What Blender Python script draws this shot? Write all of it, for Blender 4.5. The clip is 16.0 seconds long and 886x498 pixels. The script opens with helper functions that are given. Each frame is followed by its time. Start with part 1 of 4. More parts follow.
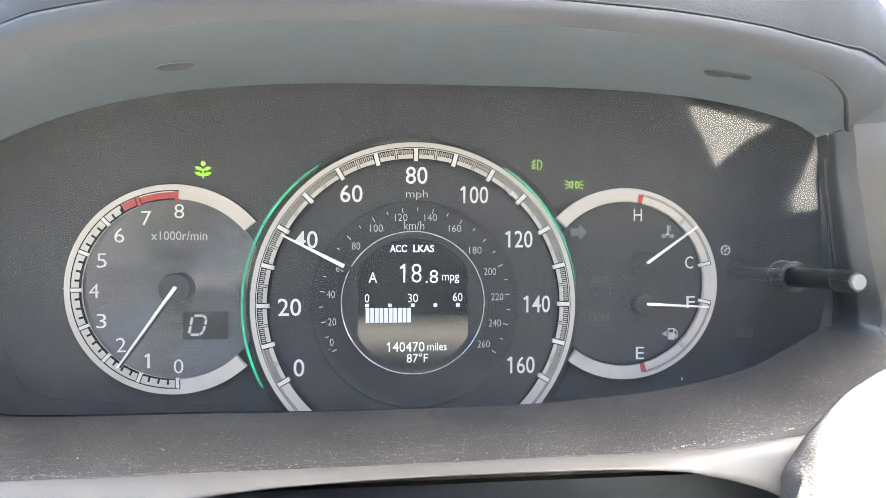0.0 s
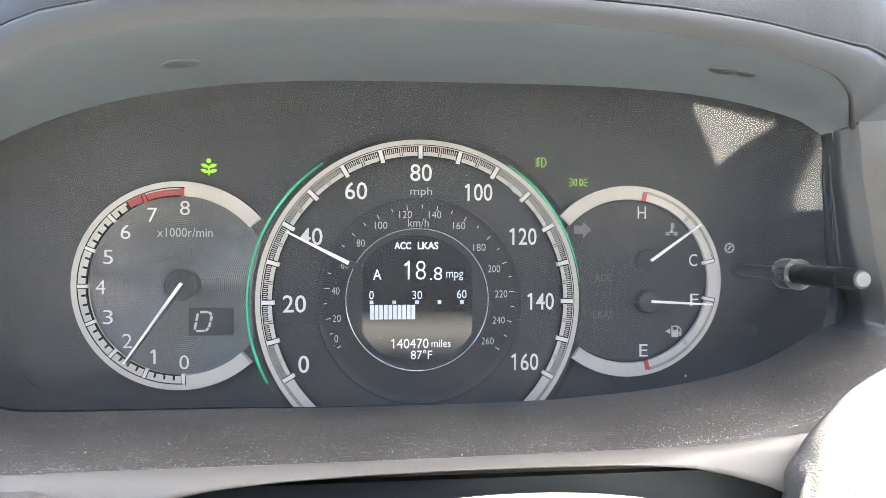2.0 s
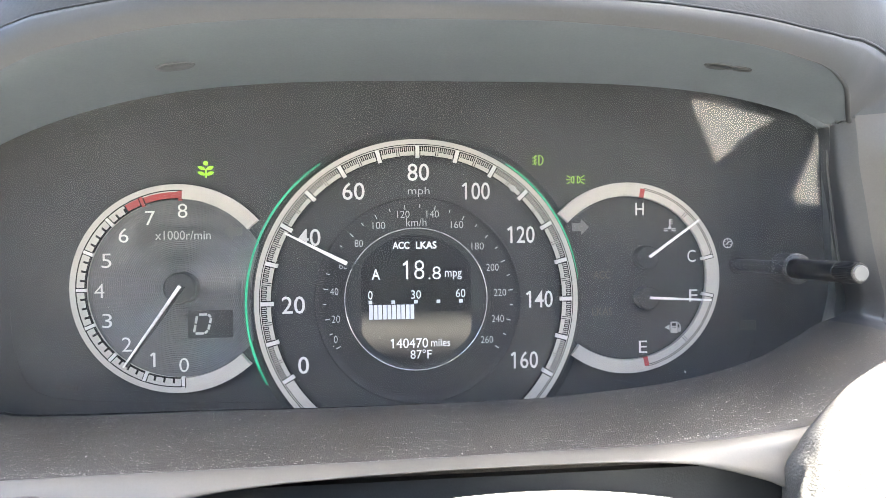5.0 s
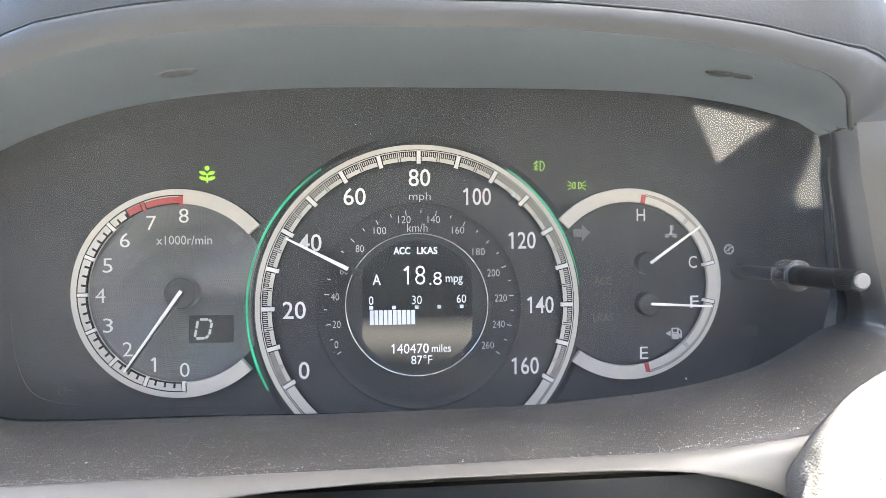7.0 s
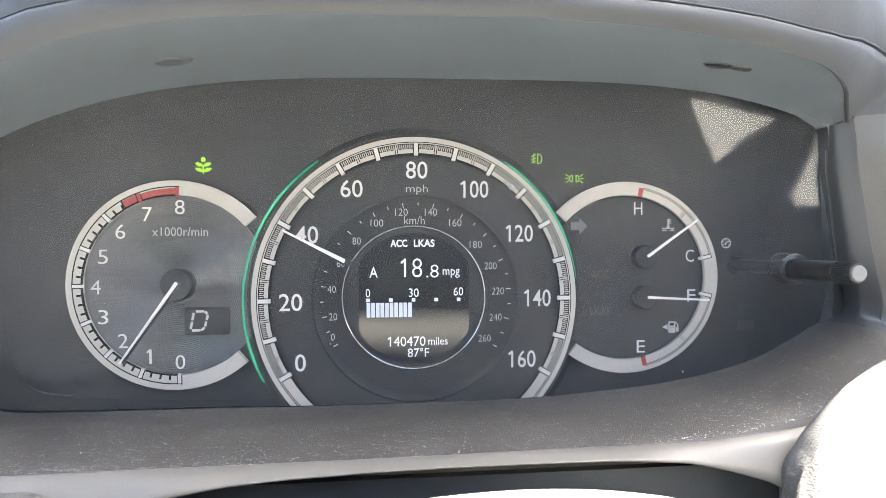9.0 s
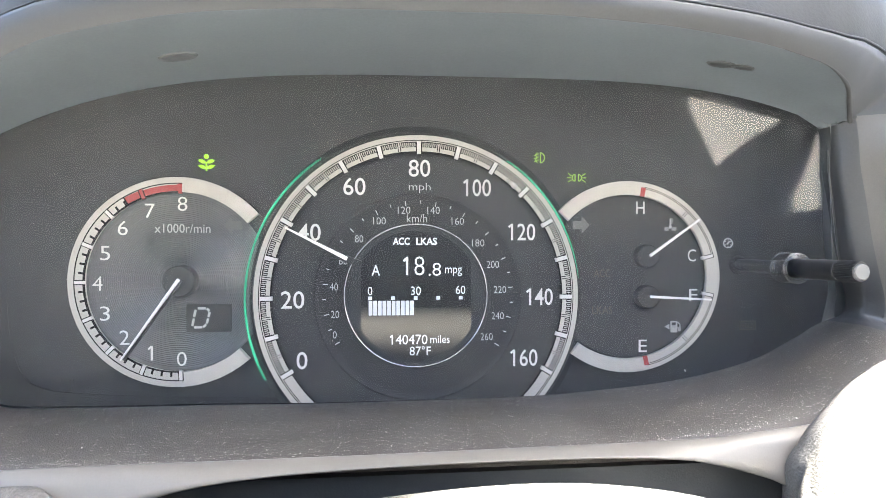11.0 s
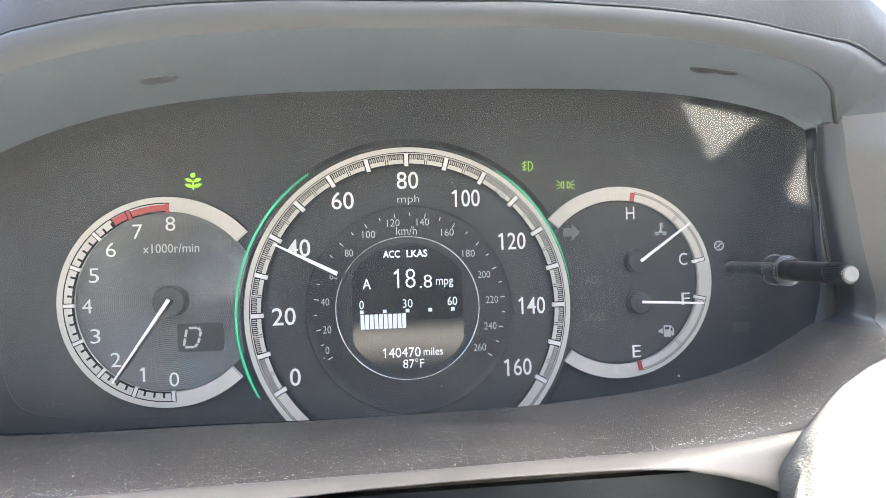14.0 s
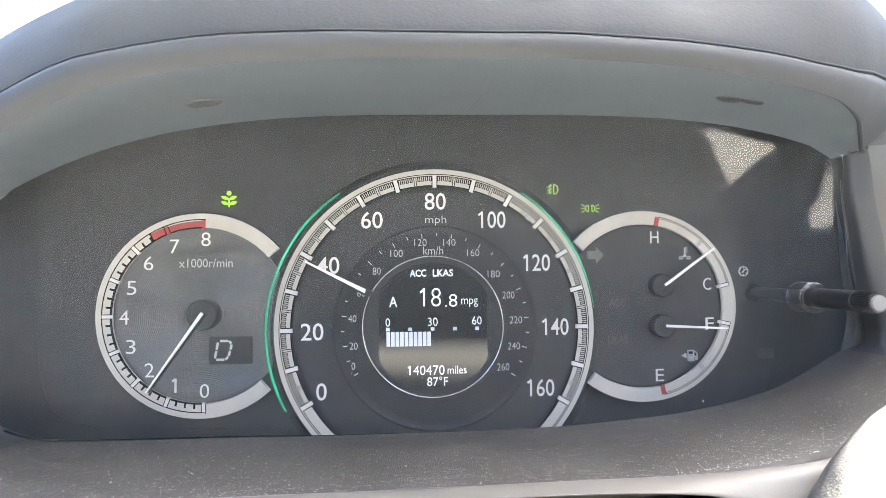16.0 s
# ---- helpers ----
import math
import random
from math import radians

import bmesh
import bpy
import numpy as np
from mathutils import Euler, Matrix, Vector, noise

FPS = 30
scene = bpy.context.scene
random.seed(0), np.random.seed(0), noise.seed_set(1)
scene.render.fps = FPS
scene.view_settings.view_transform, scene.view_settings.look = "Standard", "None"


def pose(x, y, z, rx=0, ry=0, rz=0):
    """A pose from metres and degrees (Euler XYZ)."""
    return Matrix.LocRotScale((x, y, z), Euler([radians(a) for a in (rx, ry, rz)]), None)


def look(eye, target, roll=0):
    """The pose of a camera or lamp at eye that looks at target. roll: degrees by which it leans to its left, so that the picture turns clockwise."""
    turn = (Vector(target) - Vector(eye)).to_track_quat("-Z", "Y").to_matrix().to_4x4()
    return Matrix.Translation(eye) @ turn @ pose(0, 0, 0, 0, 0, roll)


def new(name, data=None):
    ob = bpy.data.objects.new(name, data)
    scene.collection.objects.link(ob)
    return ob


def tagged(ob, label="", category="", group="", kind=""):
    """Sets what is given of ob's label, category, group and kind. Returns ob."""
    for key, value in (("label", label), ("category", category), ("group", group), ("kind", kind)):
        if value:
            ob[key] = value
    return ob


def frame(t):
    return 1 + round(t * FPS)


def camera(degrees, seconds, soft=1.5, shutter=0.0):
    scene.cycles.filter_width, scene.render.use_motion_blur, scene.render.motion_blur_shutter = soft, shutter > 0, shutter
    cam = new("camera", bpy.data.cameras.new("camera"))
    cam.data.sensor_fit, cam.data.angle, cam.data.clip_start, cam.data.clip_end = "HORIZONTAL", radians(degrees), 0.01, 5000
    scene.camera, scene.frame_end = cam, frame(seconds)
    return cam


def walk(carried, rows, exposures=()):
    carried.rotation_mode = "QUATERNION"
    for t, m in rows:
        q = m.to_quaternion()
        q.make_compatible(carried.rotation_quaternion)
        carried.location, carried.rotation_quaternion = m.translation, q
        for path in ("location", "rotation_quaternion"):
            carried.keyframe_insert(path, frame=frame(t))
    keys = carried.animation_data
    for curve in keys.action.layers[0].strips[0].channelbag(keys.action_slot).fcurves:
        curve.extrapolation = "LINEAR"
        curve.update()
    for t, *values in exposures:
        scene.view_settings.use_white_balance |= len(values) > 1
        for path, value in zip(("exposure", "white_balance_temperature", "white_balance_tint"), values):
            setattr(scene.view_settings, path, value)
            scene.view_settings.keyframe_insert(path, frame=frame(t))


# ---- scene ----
cam = camera(79.00, 16.0, soft=0.6)
PATH = [
    (0, (-0.00526, -0.23161, 1.02621), (0.01292, 0.01771, 1.02394), 0.03),
    (0.5, (-0.00601, -0.23180, 1.02631), (0.01216, 0.01752, 1.02347), 0.12),
    (1, (-0.00497, -0.23197, 1.02730), (0.01270, 0.01738, 1.02388), -0.73),
    (1.5, (-0.00514, -0.23197, 1.02655), (0.01279, 0.01737, 1.02430), -0.64),
    (2, (-0.00611, -0.23232, 1.02549), (0.01096, 0.01708, 1.02268), 0.13),
    (2.5, (-0.00631, -0.23242, 1.02679), (0.01087, 0.01690, 1.02029), 0.22),
    (3, (-0.00580, -0.23203, 1.02608), (0.01168, 0.01729, 1.02052), -0.31),
    (3.5, (-0.00715, -0.23203, 1.02487), (0.01099, 0.01727, 1.02021), -0.16),
    (4, (-0.00445, -0.23264, 1.02578), (0.01230, 0.01675, 1.02084), -0.66),
    (6.5, (-0.00668, -0.23192, 1.02582), (0.01058, 0.01748, 1.02492), -0.63),
    (7, (-0.00526, -0.23231, 1.02744), (0.01132, 0.01713, 1.02473), -0.50),
    (7.5, (-0.00430, -0.23239, 1.02864), (0.01215, 0.01704, 1.02469), -0.67),
    (8, (-0.00354, -0.23198, 1.02701), (0.01340, 0.01742, 1.02317), -0.82),
    (8.5, (-0.00376, -0.23216, 1.02575), (0.01301, 0.01725, 1.02174), -0.62),
    (9, (-0.00498, -0.23186, 1.02501), (0.01267, 0.01750, 1.02148), -0.30),
    (11.5, (-0.00639, -0.23178, 1.02229), (0.01161, 0.01756, 1.02078), 0.00),
    (12, (-0.00358, -0.23145, 1.02481), (0.01461, 0.01788, 1.02212), -0.91),
    (12.5, (-0.00157, -0.23122, 1.02625), (0.01736, 0.01802, 1.02166), -1.38),
    (13, (-0.00284, -0.23154, 1.02555), (0.01607, 0.01773, 1.02270), -0.98),
    (13.5, (-0.00279, -0.23078, 1.02530), (0.01706, 0.01842, 1.02283), -0.87),
    (14, (-0.00278, -0.23135, 1.02727), (0.01602, 0.01794, 1.02575), -1.75),
    (14.5, (-0.00220, -0.23130, 1.02722), (0.01575, 0.01806, 1.02693), -1.84),
    (15, (-0.00276, -0.23104, 1.02724), (0.01625, 0.01822, 1.02465), -1.95),
    (15.5, (-0.00289, -0.23533, 1.02715), (0.00940, 0.01436, 1.02560), -1.56),
    (16, (-0.00774, -0.23582, 1.02799), (0.00411, 0.01379, 1.03521), -0.60),
]
EXPOSURE = [(0, 3.57), (1, 3.47), (2, 3.44), (3.5, 3.52), (6.5, 3.5), (8, 3.44), (9, 3.42), (11.5, 3.57), (13, 3.62), (14, 3.57), (15.5, 3.6), (16, 3.5)]
walk(cam, [(t, look(eye, target, roll)) for t, eye, target, roll in PATH], [(t, stops + 1.27, 6560, 6) for t, stops in EXPOSURE])

# ---- world and light ----
SUN = Vector((0.40, 0.10, 0.90)).normalized()
world = bpy.data.worlds.new("sky")
scene.world = world
world.use_nodes = True
wn = world.node_tree
sky = wn.nodes.new("ShaderNodeTexSky")
sky.sky_type = "NISHITA"
sky.sun_disc = False
sky.sun_elevation = math.asin(SUN.z)
sky.dust_density = 2.5
sky.air_density = 0.7
sky.sun_rotation = math.atan2(SUN.x, SUN.y)
wn.links.new(sky.outputs[0], wn.nodes["Background"].inputs[0])
wn.nodes["Background"].inputs[1].default_value = 0.09
sun_data = bpy.data.lights.new("sun", "SUN")
sun_data.energy = 5.0
sun_data.angle = radians(0.6)
sun_data.color = (1.0, 0.96, 0.90)
sun = new("sun", sun_data)
sun.matrix_world = look(SUN * 6, (0, 0, 0))

# ---- materials ----


def material(name, color, rough=0.5, metal=0.0, var=0.15, scale=60.0, grain=900.0, bump=0.0, coarse=0.0, spec=0.5, emit=0.0, tint=None):
    """A surface with broad colour variation, fine grain and relief, sized in metres."""
    m = bpy.data.materials.new(name)
    m.use_nodes = True
    nt = m.node_tree
    b = nt.nodes["Principled BSDF"]
    b.inputs["Base Color"].default_value = (*color, 1)
    b.inputs["Roughness"].default_value = rough
    b.inputs["Metallic"].default_value = metal
    b.inputs["Specular IOR Level"].default_value = spec
    pos = nt.nodes.new("ShaderNodeNewGeometry")
    if var > 0:
        n1 = nt.nodes.new("ShaderNodeTexNoise")
        n1.inputs["Scale"].default_value = scale
        n1.inputs["Detail"].default_value = 5
        n2 = nt.nodes.new("ShaderNodeTexNoise")
        n2.inputs["Scale"].default_value = grain
        n2.inputs["Detail"].default_value = 3
        for n in (n1, n2):
            nt.links.new(pos.outputs["Position"], n.inputs["Vector"])
        add = nt.nodes.new("ShaderNodeMath")
        add.operation = "ADD"
        nt.links.new(n1.outputs[0], add.inputs[0])
        nt.links.new(n2.outputs[0], add.inputs[1])
        ramp = nt.nodes.new("ShaderNodeMapRange")
        ramp.inputs["From Min"].default_value = 0.6
        ramp.inputs["From Max"].default_value = 1.4
        ramp.inputs["To Min"].default_value = 1 - var
        ramp.inputs["To Max"].default_value = 1 + var
        nt.links.new(add.outputs[0], ramp.inputs["Value"])
        mix = nt.nodes.new("ShaderNodeVectorMath")
        mix.operation = "SCALE"
        mix.inputs[0].default_value = color
        nt.links.new(ramp.outputs[0], mix.inputs["Scale"])
        nt.links.new(mix.outputs[0], b.inputs["Base Color"])
        rr = nt.nodes.new("ShaderNodeMapRange")
        rr.inputs["From Min"].default_value = 0.3
        rr.inputs["From Max"].default_value = 0.7
        rr.inputs["To Min"].default_value = max(0.02, rough - 0.08)
        rr.inputs["To Max"].default_value = min(1, rough + 0.08)
        nt.links.new(n1.outputs[0], rr.inputs["Value"])
        nt.links.new(rr.outputs[0], b.inputs["Roughness"])
    if bump > 0:
        n3 = nt.nodes.new("ShaderNodeTexNoise")
        n3.inputs["Scale"].default_value = coarse or grain
        n3.inputs["Detail"].default_value = 4
        nt.links.new(pos.outputs["Position"], n3.inputs["Vector"])
        bp = nt.nodes.new("ShaderNodeBump")
        bp.inputs["Strength"].default_value = bump
        bp.inputs["Distance"].default_value = 0.0004
        nt.links.new(n3.outputs[0], bp.inputs["Height"])
        nt.links.new(bp.outputs[0], b.inputs["Normal"])
    if emit > 0:
        b.inputs["Emission Color"].default_value = (*(tint or color), 1)
        b.inputs["Emission Strength"].default_value = emit
    return m


def clear_material(name, share, tint=(1, 1, 1), rough=0.0):
    """Clear plastic: mostly see-through, with a small mirror share."""
    m = bpy.data.materials.new(name)
    m.use_nodes = True
    nt = m.node_tree
    out = nt.nodes["Material Output"]
    nt.nodes.remove(nt.nodes["Principled BSDF"])
    t = nt.nodes.new("ShaderNodeBsdfTransparent")
    t.inputs[0].default_value = (*tint, 1)
    g = nt.nodes.new("ShaderNodeBsdfGlossy")
    g.inputs["Roughness"].default_value = rough
    mx = nt.nodes.new("ShaderNodeMixShader")
    mx.inputs[0].default_value = share
    nt.links.new(t.outputs[0], mx.inputs[1])
    nt.links.new(g.outputs[0], mx.inputs[2])
    nt.links.new(mx.outputs[0], out.inputs[0])
    return m


PAD = material("soft_dash_pad", (0.052, 0.053, 0.053), 0.7, spec=0.3, var=0.14, scale=25, grain=1400, bump=0.35, coarse=700)
UNDER = material("hood_plastic", (0.078, 0.090, 0.099), 0.5, var=0.1, scale=22, grain=1200, bump=0.1, coarse=1800)
LIP = material("lip_plastic", (0.052, 0.0535, 0.055), 0.65, spec=0.3, var=0.08, scale=30, grain=1500, bump=0.08, coarse=2200)
SHELF = material("shelf_plastic", (0.074, 0.066, 0.055), 0.42, var=0.4, scale=35, grain=2600, bump=0.9, coarse=2100)
WALL = material("bezel_plastic", (0.05, 0.051, 0.052), 0.4, var=0.1, scale=30, grain=1500, bump=0.15, coarse=2500)
TRIM = material("side_trim_plastic", (0.075, 0.072, 0.066), 0.45, var=0.08, scale=30, grain=1500, bump=0.15, coarse=2500)
FACE = material("cluster_face_plastic", (0.018, 0.0186, 0.019), 0.65, var=0.03, scale=35, grain=2500)
DIAL = material("dial_plastic", (0.024, 0.0245, 0.0248), 0.65, var=0.1, scale=60, grain=2000)
GROOVE = material("grooved_dial", (0.10, 0.102, 0.106), 0.35, metal=0.1, var=0.1, scale=60, grain=2000)
DARK = material("black_plastic", (0.015, 0.015, 0.016), 0.4, var=0.2, scale=80, grain=2000)
LINE = material("black_print", (0.006, 0.006, 0.006), 0.8, var=0.1, spec=0.15)
SEAL = material("black_rubber", (0.004, 0.004, 0.004), 0.9, var=0.1, spec=0.05)
BAND = material("cream_print", (0.47, 0.446, 0.41), 0.5, var=0.05, scale=120, grain=2500)
PRINT = material("white_print", (0.63, 0.62, 0.605), 0.5, var=0.03, scale=200, grain=3000)
GREY = material("grey_print", (0.42, 0.42, 0.42), 0.5, var=0.04, scale=200, grain=3000)
DIM = material("unlit_print", (0.04, 0.036, 0.032), 0.55, var=0.1, scale=200, grain=3000)
FAINT = material("faint_print", (0.075, 0.062, 0.05), 0.6, var=0.15, scale=200, grain=3000)
EDGE = material("mask_edge_plastic", (0.013, 0.013, 0.013), 0.7, var=0.05)
RED = material("red_print", (0.33, 0.04, 0.04), 0.5, var=0.08, scale=150, grain=2500)
NEEDLE = material("white_needle", (0.82, 0.81, 0.79), 0.35, var=0.03)
SILVER = material("silver_trim", (0.178, 0.164, 0.142), 0.45, metal=0.1, var=0.06, scale=40, grain=1800, bump=0.1, coarse=2600)
CHROME = material("chrome_ring", (0.75, 0.76, 0.77), 0.16, metal=1.0, var=0.03)
SCREEN = material("display_glass", (0.008, 0.009, 0.011), 0.3, var=0.0, spec=0.3)
TEXT = material("lit_display_text", (0.5, 0.52, 0.56), 0.4, var=0, emit=0.03, tint=(0.93, 0.95, 1.0))
BARS = material("lit_display_bar", (0.4, 0.42, 0.5), 0.4, var=0, emit=0.021, tint=(0.82, 0.86, 1.0))
GREEN = material("lit_green_light", (0.02, 0.22, 0.13), 0.4, var=0, emit=0.019, tint=(0.02, 1.0, 0.45))
LEAF = material("lit_leaf_light", (0.2, 0.4, 0.02), 0.4, var=0, emit=0.034, tint=(0.42, 1.0, 0.015))
LAMP = material("lit_lamp_light", (0.2, 0.35, 0.05), 0.4, var=0, emit=0.021, tint=(0.52, 1.0, 0.06))
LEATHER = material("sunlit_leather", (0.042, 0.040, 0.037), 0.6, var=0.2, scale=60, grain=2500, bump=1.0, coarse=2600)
GRAIN = material("grained_dash_plastic", (0.13, 0.122, 0.11), 0.65, var=0.4, scale=80, grain=2600, bump=1.0, coarse=1500)
# Darker than the column's top cover: shade below it is put into this colour.
COLUMN = material("shaded_column_plastic", (0.026, 0.029, 0.032), 0.45, var=0.15, scale=40, grain=1500, bump=0.2)
DOOR = material("door_trim", (0.46, 0.46, 0.45), 0.8, var=0.06, scale=1.5, grain=20)
HEADLINER = material("headliner_cloth", (0.70, 0.71, 0.72), 0.9, var=0.05, scale=4, grain=200)
CARPET = material("cabin_carpet", (0.32, 0.312, 0.30), 0.9, var=0.05, scale=2, grain=30)
GROUND = material("asphalt", (0.12, 0.12, 0.115), 0.85, var=0.25, scale=0.6, grain=9)
DUST = material("dust", (0.5, 0.47, 0.43), 0.8, var=0.3, scale=900, grain=3000)
KNOB = material("black_knob", (0.02, 0.02, 0.021), 0.38, var=0.0)
KNOB_END = material("knob_end_cap", (0.15, 0.15, 0.145), 0.6, metal=0.0, var=0.06, scale=600, grain=3000)
LENS = clear_material("clear_lens", 0.024, (0.97, 0.97, 0.97))
ln = LENS.node_tree
# A pale diffuse share imitates veiling glare as an even haze over the dials.
veil = ln.nodes.new("ShaderNodeBsdfDiffuse")
veil.inputs[0].default_value = (0.66, 0.69, 0.72, 1)
dusty = ln.nodes.new("ShaderNodeMixShader")
dusty.inputs[0].default_value = 0.034
clean = ln.nodes["Material Output"].inputs[0].links[0].from_node
ln.links.new(clean.outputs[0], dusty.inputs[1])
ln.links.new(veil.outputs[0], dusty.inputs[2])
ln.links.new(dusty.outputs[0], ln.nodes["Material Output"].inputs[0])
CLEAR = clear_material("clear_collar", 0.06, (0.95, 0.95, 0.95), 0.08)
CLEAR_RIM = clear_material("clear_collar_rim", 0.13, (0.88, 0.88, 0.88), 0.3)
# Made-up translucent sheet that glows in the sun, for the lens to mirror.
GLOW_PANE = bpy.data.materials.new("mirrored_glow_pane")
GLOW_PANE.use_nodes = True
bt = GLOW_PANE.node_tree.nodes.new("ShaderNodeBsdfTranslucent")
bt.inputs[0].default_value = (0.97, 0.88, 0.76, 1)
GLOW_PANE.node_tree.links.new(bt.outputs[0], GLOW_PANE.node_tree.nodes["Material Output"].inputs[0])

# ---- building helpers ----
Z0 = 1.0
TAU = 2 * math.pi


def part(name, bm, mat, parent=None, label="", smooth=False):
    """Links a bmesh as one mesh object, under a thing or a part."""
    bmesh.ops.recalc_face_normals(bm, faces=bm.faces)
    me = bpy.data.meshes.new(name)
    bm.to_mesh(me)
    bm.free()
    me.materials.append(mat)
    if smooth:
        for p in me.polygons:
            p.use_smooth = True
    ob = new(name, me)
    if parent is not None:
        ob.parent = parent
    if label:
        ob["label"] = label
    return ob


def thing(name, label, category, group="", kind=""):
    return tagged(new(name), label, category, group, kind)


def polar(cx, cz, r, a):
    """The place at r from a centre, a degrees clockwise from the top."""
    t = radians(a)
    return cx + r * math.sin(t), Z0 + cz + r * math.cos(t)


def add_arc(bm, cx, cz, r0, r1, a0, a1, y, depth, step=2.0):
    """A flat ring piece from angle a0 to a1 with its front at y and its back at y + depth. r0 and r1 may be functions of 0..1."""
    n = max(1, int(abs(a1 - a0) / step))
    rows = []
    for i in range(n + 1):
        f = i / n
        a = a0 + (a1 - a0) * f
        q0 = r0(f) if callable(r0) else r0
        q1 = r1(f) if callable(r1) else r1
        (x0, z0), (x1, z1) = polar(cx, cz, q0, a), polar(cx, cz, q1, a)
        rows.append([bm.verts.new(v) for v in ((x0, y, z0), (x1, y, z1), (x1, y + depth, z1), (x0, y + depth, z0))])
    for a, b in zip(rows, rows[1:]):
        for k in range(4):
            bm.faces.new((a[k], a[(k + 1) % 4], b[(k + 1) % 4], b[k]))
    for r in (rows[0], rows[-1]):
        bm.faces.new(r)


def add_bar(bm, x0, z0, x1, z1, w0, w1, y, depth):
    """A bar between two places on the face, w0 wide at the first and w1 at the second."""
    d = Vector((x1 - x0, z1 - z0)).normalized()
    n = Vector((-d.y, d.x))
    ring = [(x0 + n.x * w0 / 2, z0 + n.y * w0 / 2), (x1 + n.x * w1 / 2, z1 + n.y * w1 / 2), (x1 - n.x * w1 / 2, z1 - n.y * w1 / 2), (x0 - n.x * w0 / 2, z0 - n.y * w0 / 2)]
    add_plate(bm, ring, y, depth)


def add_plate(bm, ring, y, depth):
    """A plate with the outline ring of (x, z), front at y, back at y + depth."""
    f = [bm.verts.new((x, y, z)) for x, z in ring]
    b = [bm.verts.new((x, y + depth, z)) for x, z in ring]
    bm.faces.new(f)
    bm.faces.new(b[::-1])
    for i in range(len(ring)):
        j = (i + 1) % len(ring)
        bm.faces.new((f[i], b[i], b[j], f[j]))


def add_tick(bm, cx, cz, r0, r1, a, w, y, depth):
    (x0, z0), (x1, z1) = polar(cx, cz, r0, a), polar(cx, cz, r1, a)
    add_bar(bm, x0, z0, x1, z1, w, w, y, depth)


def add_lathe(bm, cx, cz, profile, seg=64):
    """Turns a profile of (radius, y) round the axis through (cx, cz) that points at the driver."""
    rows = []
    for r, y in profile:
        if r < 1e-6:
            rows.append([bm.verts.new((cx, y, Z0 + cz))])
        else:
            rows.append([bm.verts.new((cx + r * math.sin(TAU * i / seg), y, Z0 + cz + r * math.cos(TAU * i / seg))) for i in range(seg)])
    for a, b in zip(rows, rows[1:]):
        for i in range(seg):
            j = (i + 1) % seg
            if len(a) == 1:
                bm.faces.new((a[0], b[i], b[j]))
            elif len(b) == 1:
                bm.faces.new((a[i], a[j], b[0]))
            else:
                bm.faces.new((a[i], a[j], b[j], b[i]))


def made(fn, *args, **kw):
    bm = bmesh.new()
    fn(bm, *args, **kw)
    return bm


def lettering(name, words, cx, cz, width, height, y, mat, parent, bold=0.012, slant=0.0):
    """Raised lettering in the built-in font, fitted to a width and height about its middle."""
    cu = bpy.data.curves.new(name, "FONT")
    cu.body = words
    cu.size = 1.0
    cu.resolution_u = 3
    cu.offset = bold
    cu.extrude = 0.02
    cu.shear = slant
    tmp = bpy.data.objects.new(name, cu)
    scene.collection.objects.link(tmp)
    bpy.context.view_layer.update()
    me = bpy.data.meshes.new_from_object(tmp)
    bpy.data.objects.remove(tmp)
    bpy.data.curves.remove(cu)
    xs = [v.co.x for v in me.vertices]
    ys = [v.co.y for v in me.vertices]
    x0, x1, y0, y1 = min(xs), max(xs), min(ys), max(ys)
    for v in me.vertices:
        px = cx + ((v.co.x - x0) / (x1 - x0) - 0.5) * width
        pz = Z0 + cz + ((v.co.y - y0) / (y1 - y0) - 0.5) * height
        v.co = (px, y - (0.00008 if v.co.z > 0 else -0.00002), pz)
    me.name = name
    me.materials.clear()
    me.materials.append(mat)
    ob = new(name, me)
    ob.parent = parent
    return ob


def spline(pts, n, closed=False):
    """Even samples along a Catmull-Rom curve through pts."""
    out = []
    m = len(pts)
    spans = m if closed else m - 1
    for s in range(spans):
        if closed:
            p = [Vector(pts[(s + k) % m]) for k in (-1, 0, 1, 2)]
        else:
            p = [Vector(pts[min(max(s + k, 0), m - 1)]) for k in (-1, 0, 1, 2)]
        for i in range(n):
            t = i / n
            out.append(0.5 * (2 * p[1] + (p[2] - p[0]) * t + (2 * p[0] - 5 * p[1] + 4 * p[2] - p[3]) * t * t + (3 * p[1] - p[0] - 3 * p[2] + p[3]) * t ** 3))
    if not closed:
        out.append(Vector(pts[-1]))
    return out


def lerp_table(table, x):
    if x <= table[0][0]:
        return table[0][1]
    for (a, va), (b, vb) in zip(table, table[1:]):
        if x <= b:
            f = (x - a) / (b - a)
            return va + (vb - va) * f
    return table[-1][1]


def grid_mesh(rows, closed=False):
    bm = bmesh.new()
    vs = [[bm.verts.new(v) for v in r] for r in rows]
    for a, b in zip(vs, vs[1:]):
        n = len(a)
        for i in range(n if closed else n - 1):
            j = (i + 1) % n
            bm.faces.new((a[i], a[j], b[j], b[i]))
    return bm


# ---- the opening of the instrument housing ----
def top_height(x):
    return 0.0840 - (16.3 if x > 0.02 else 11.8) * abs(x - 0.02) ** 3.5


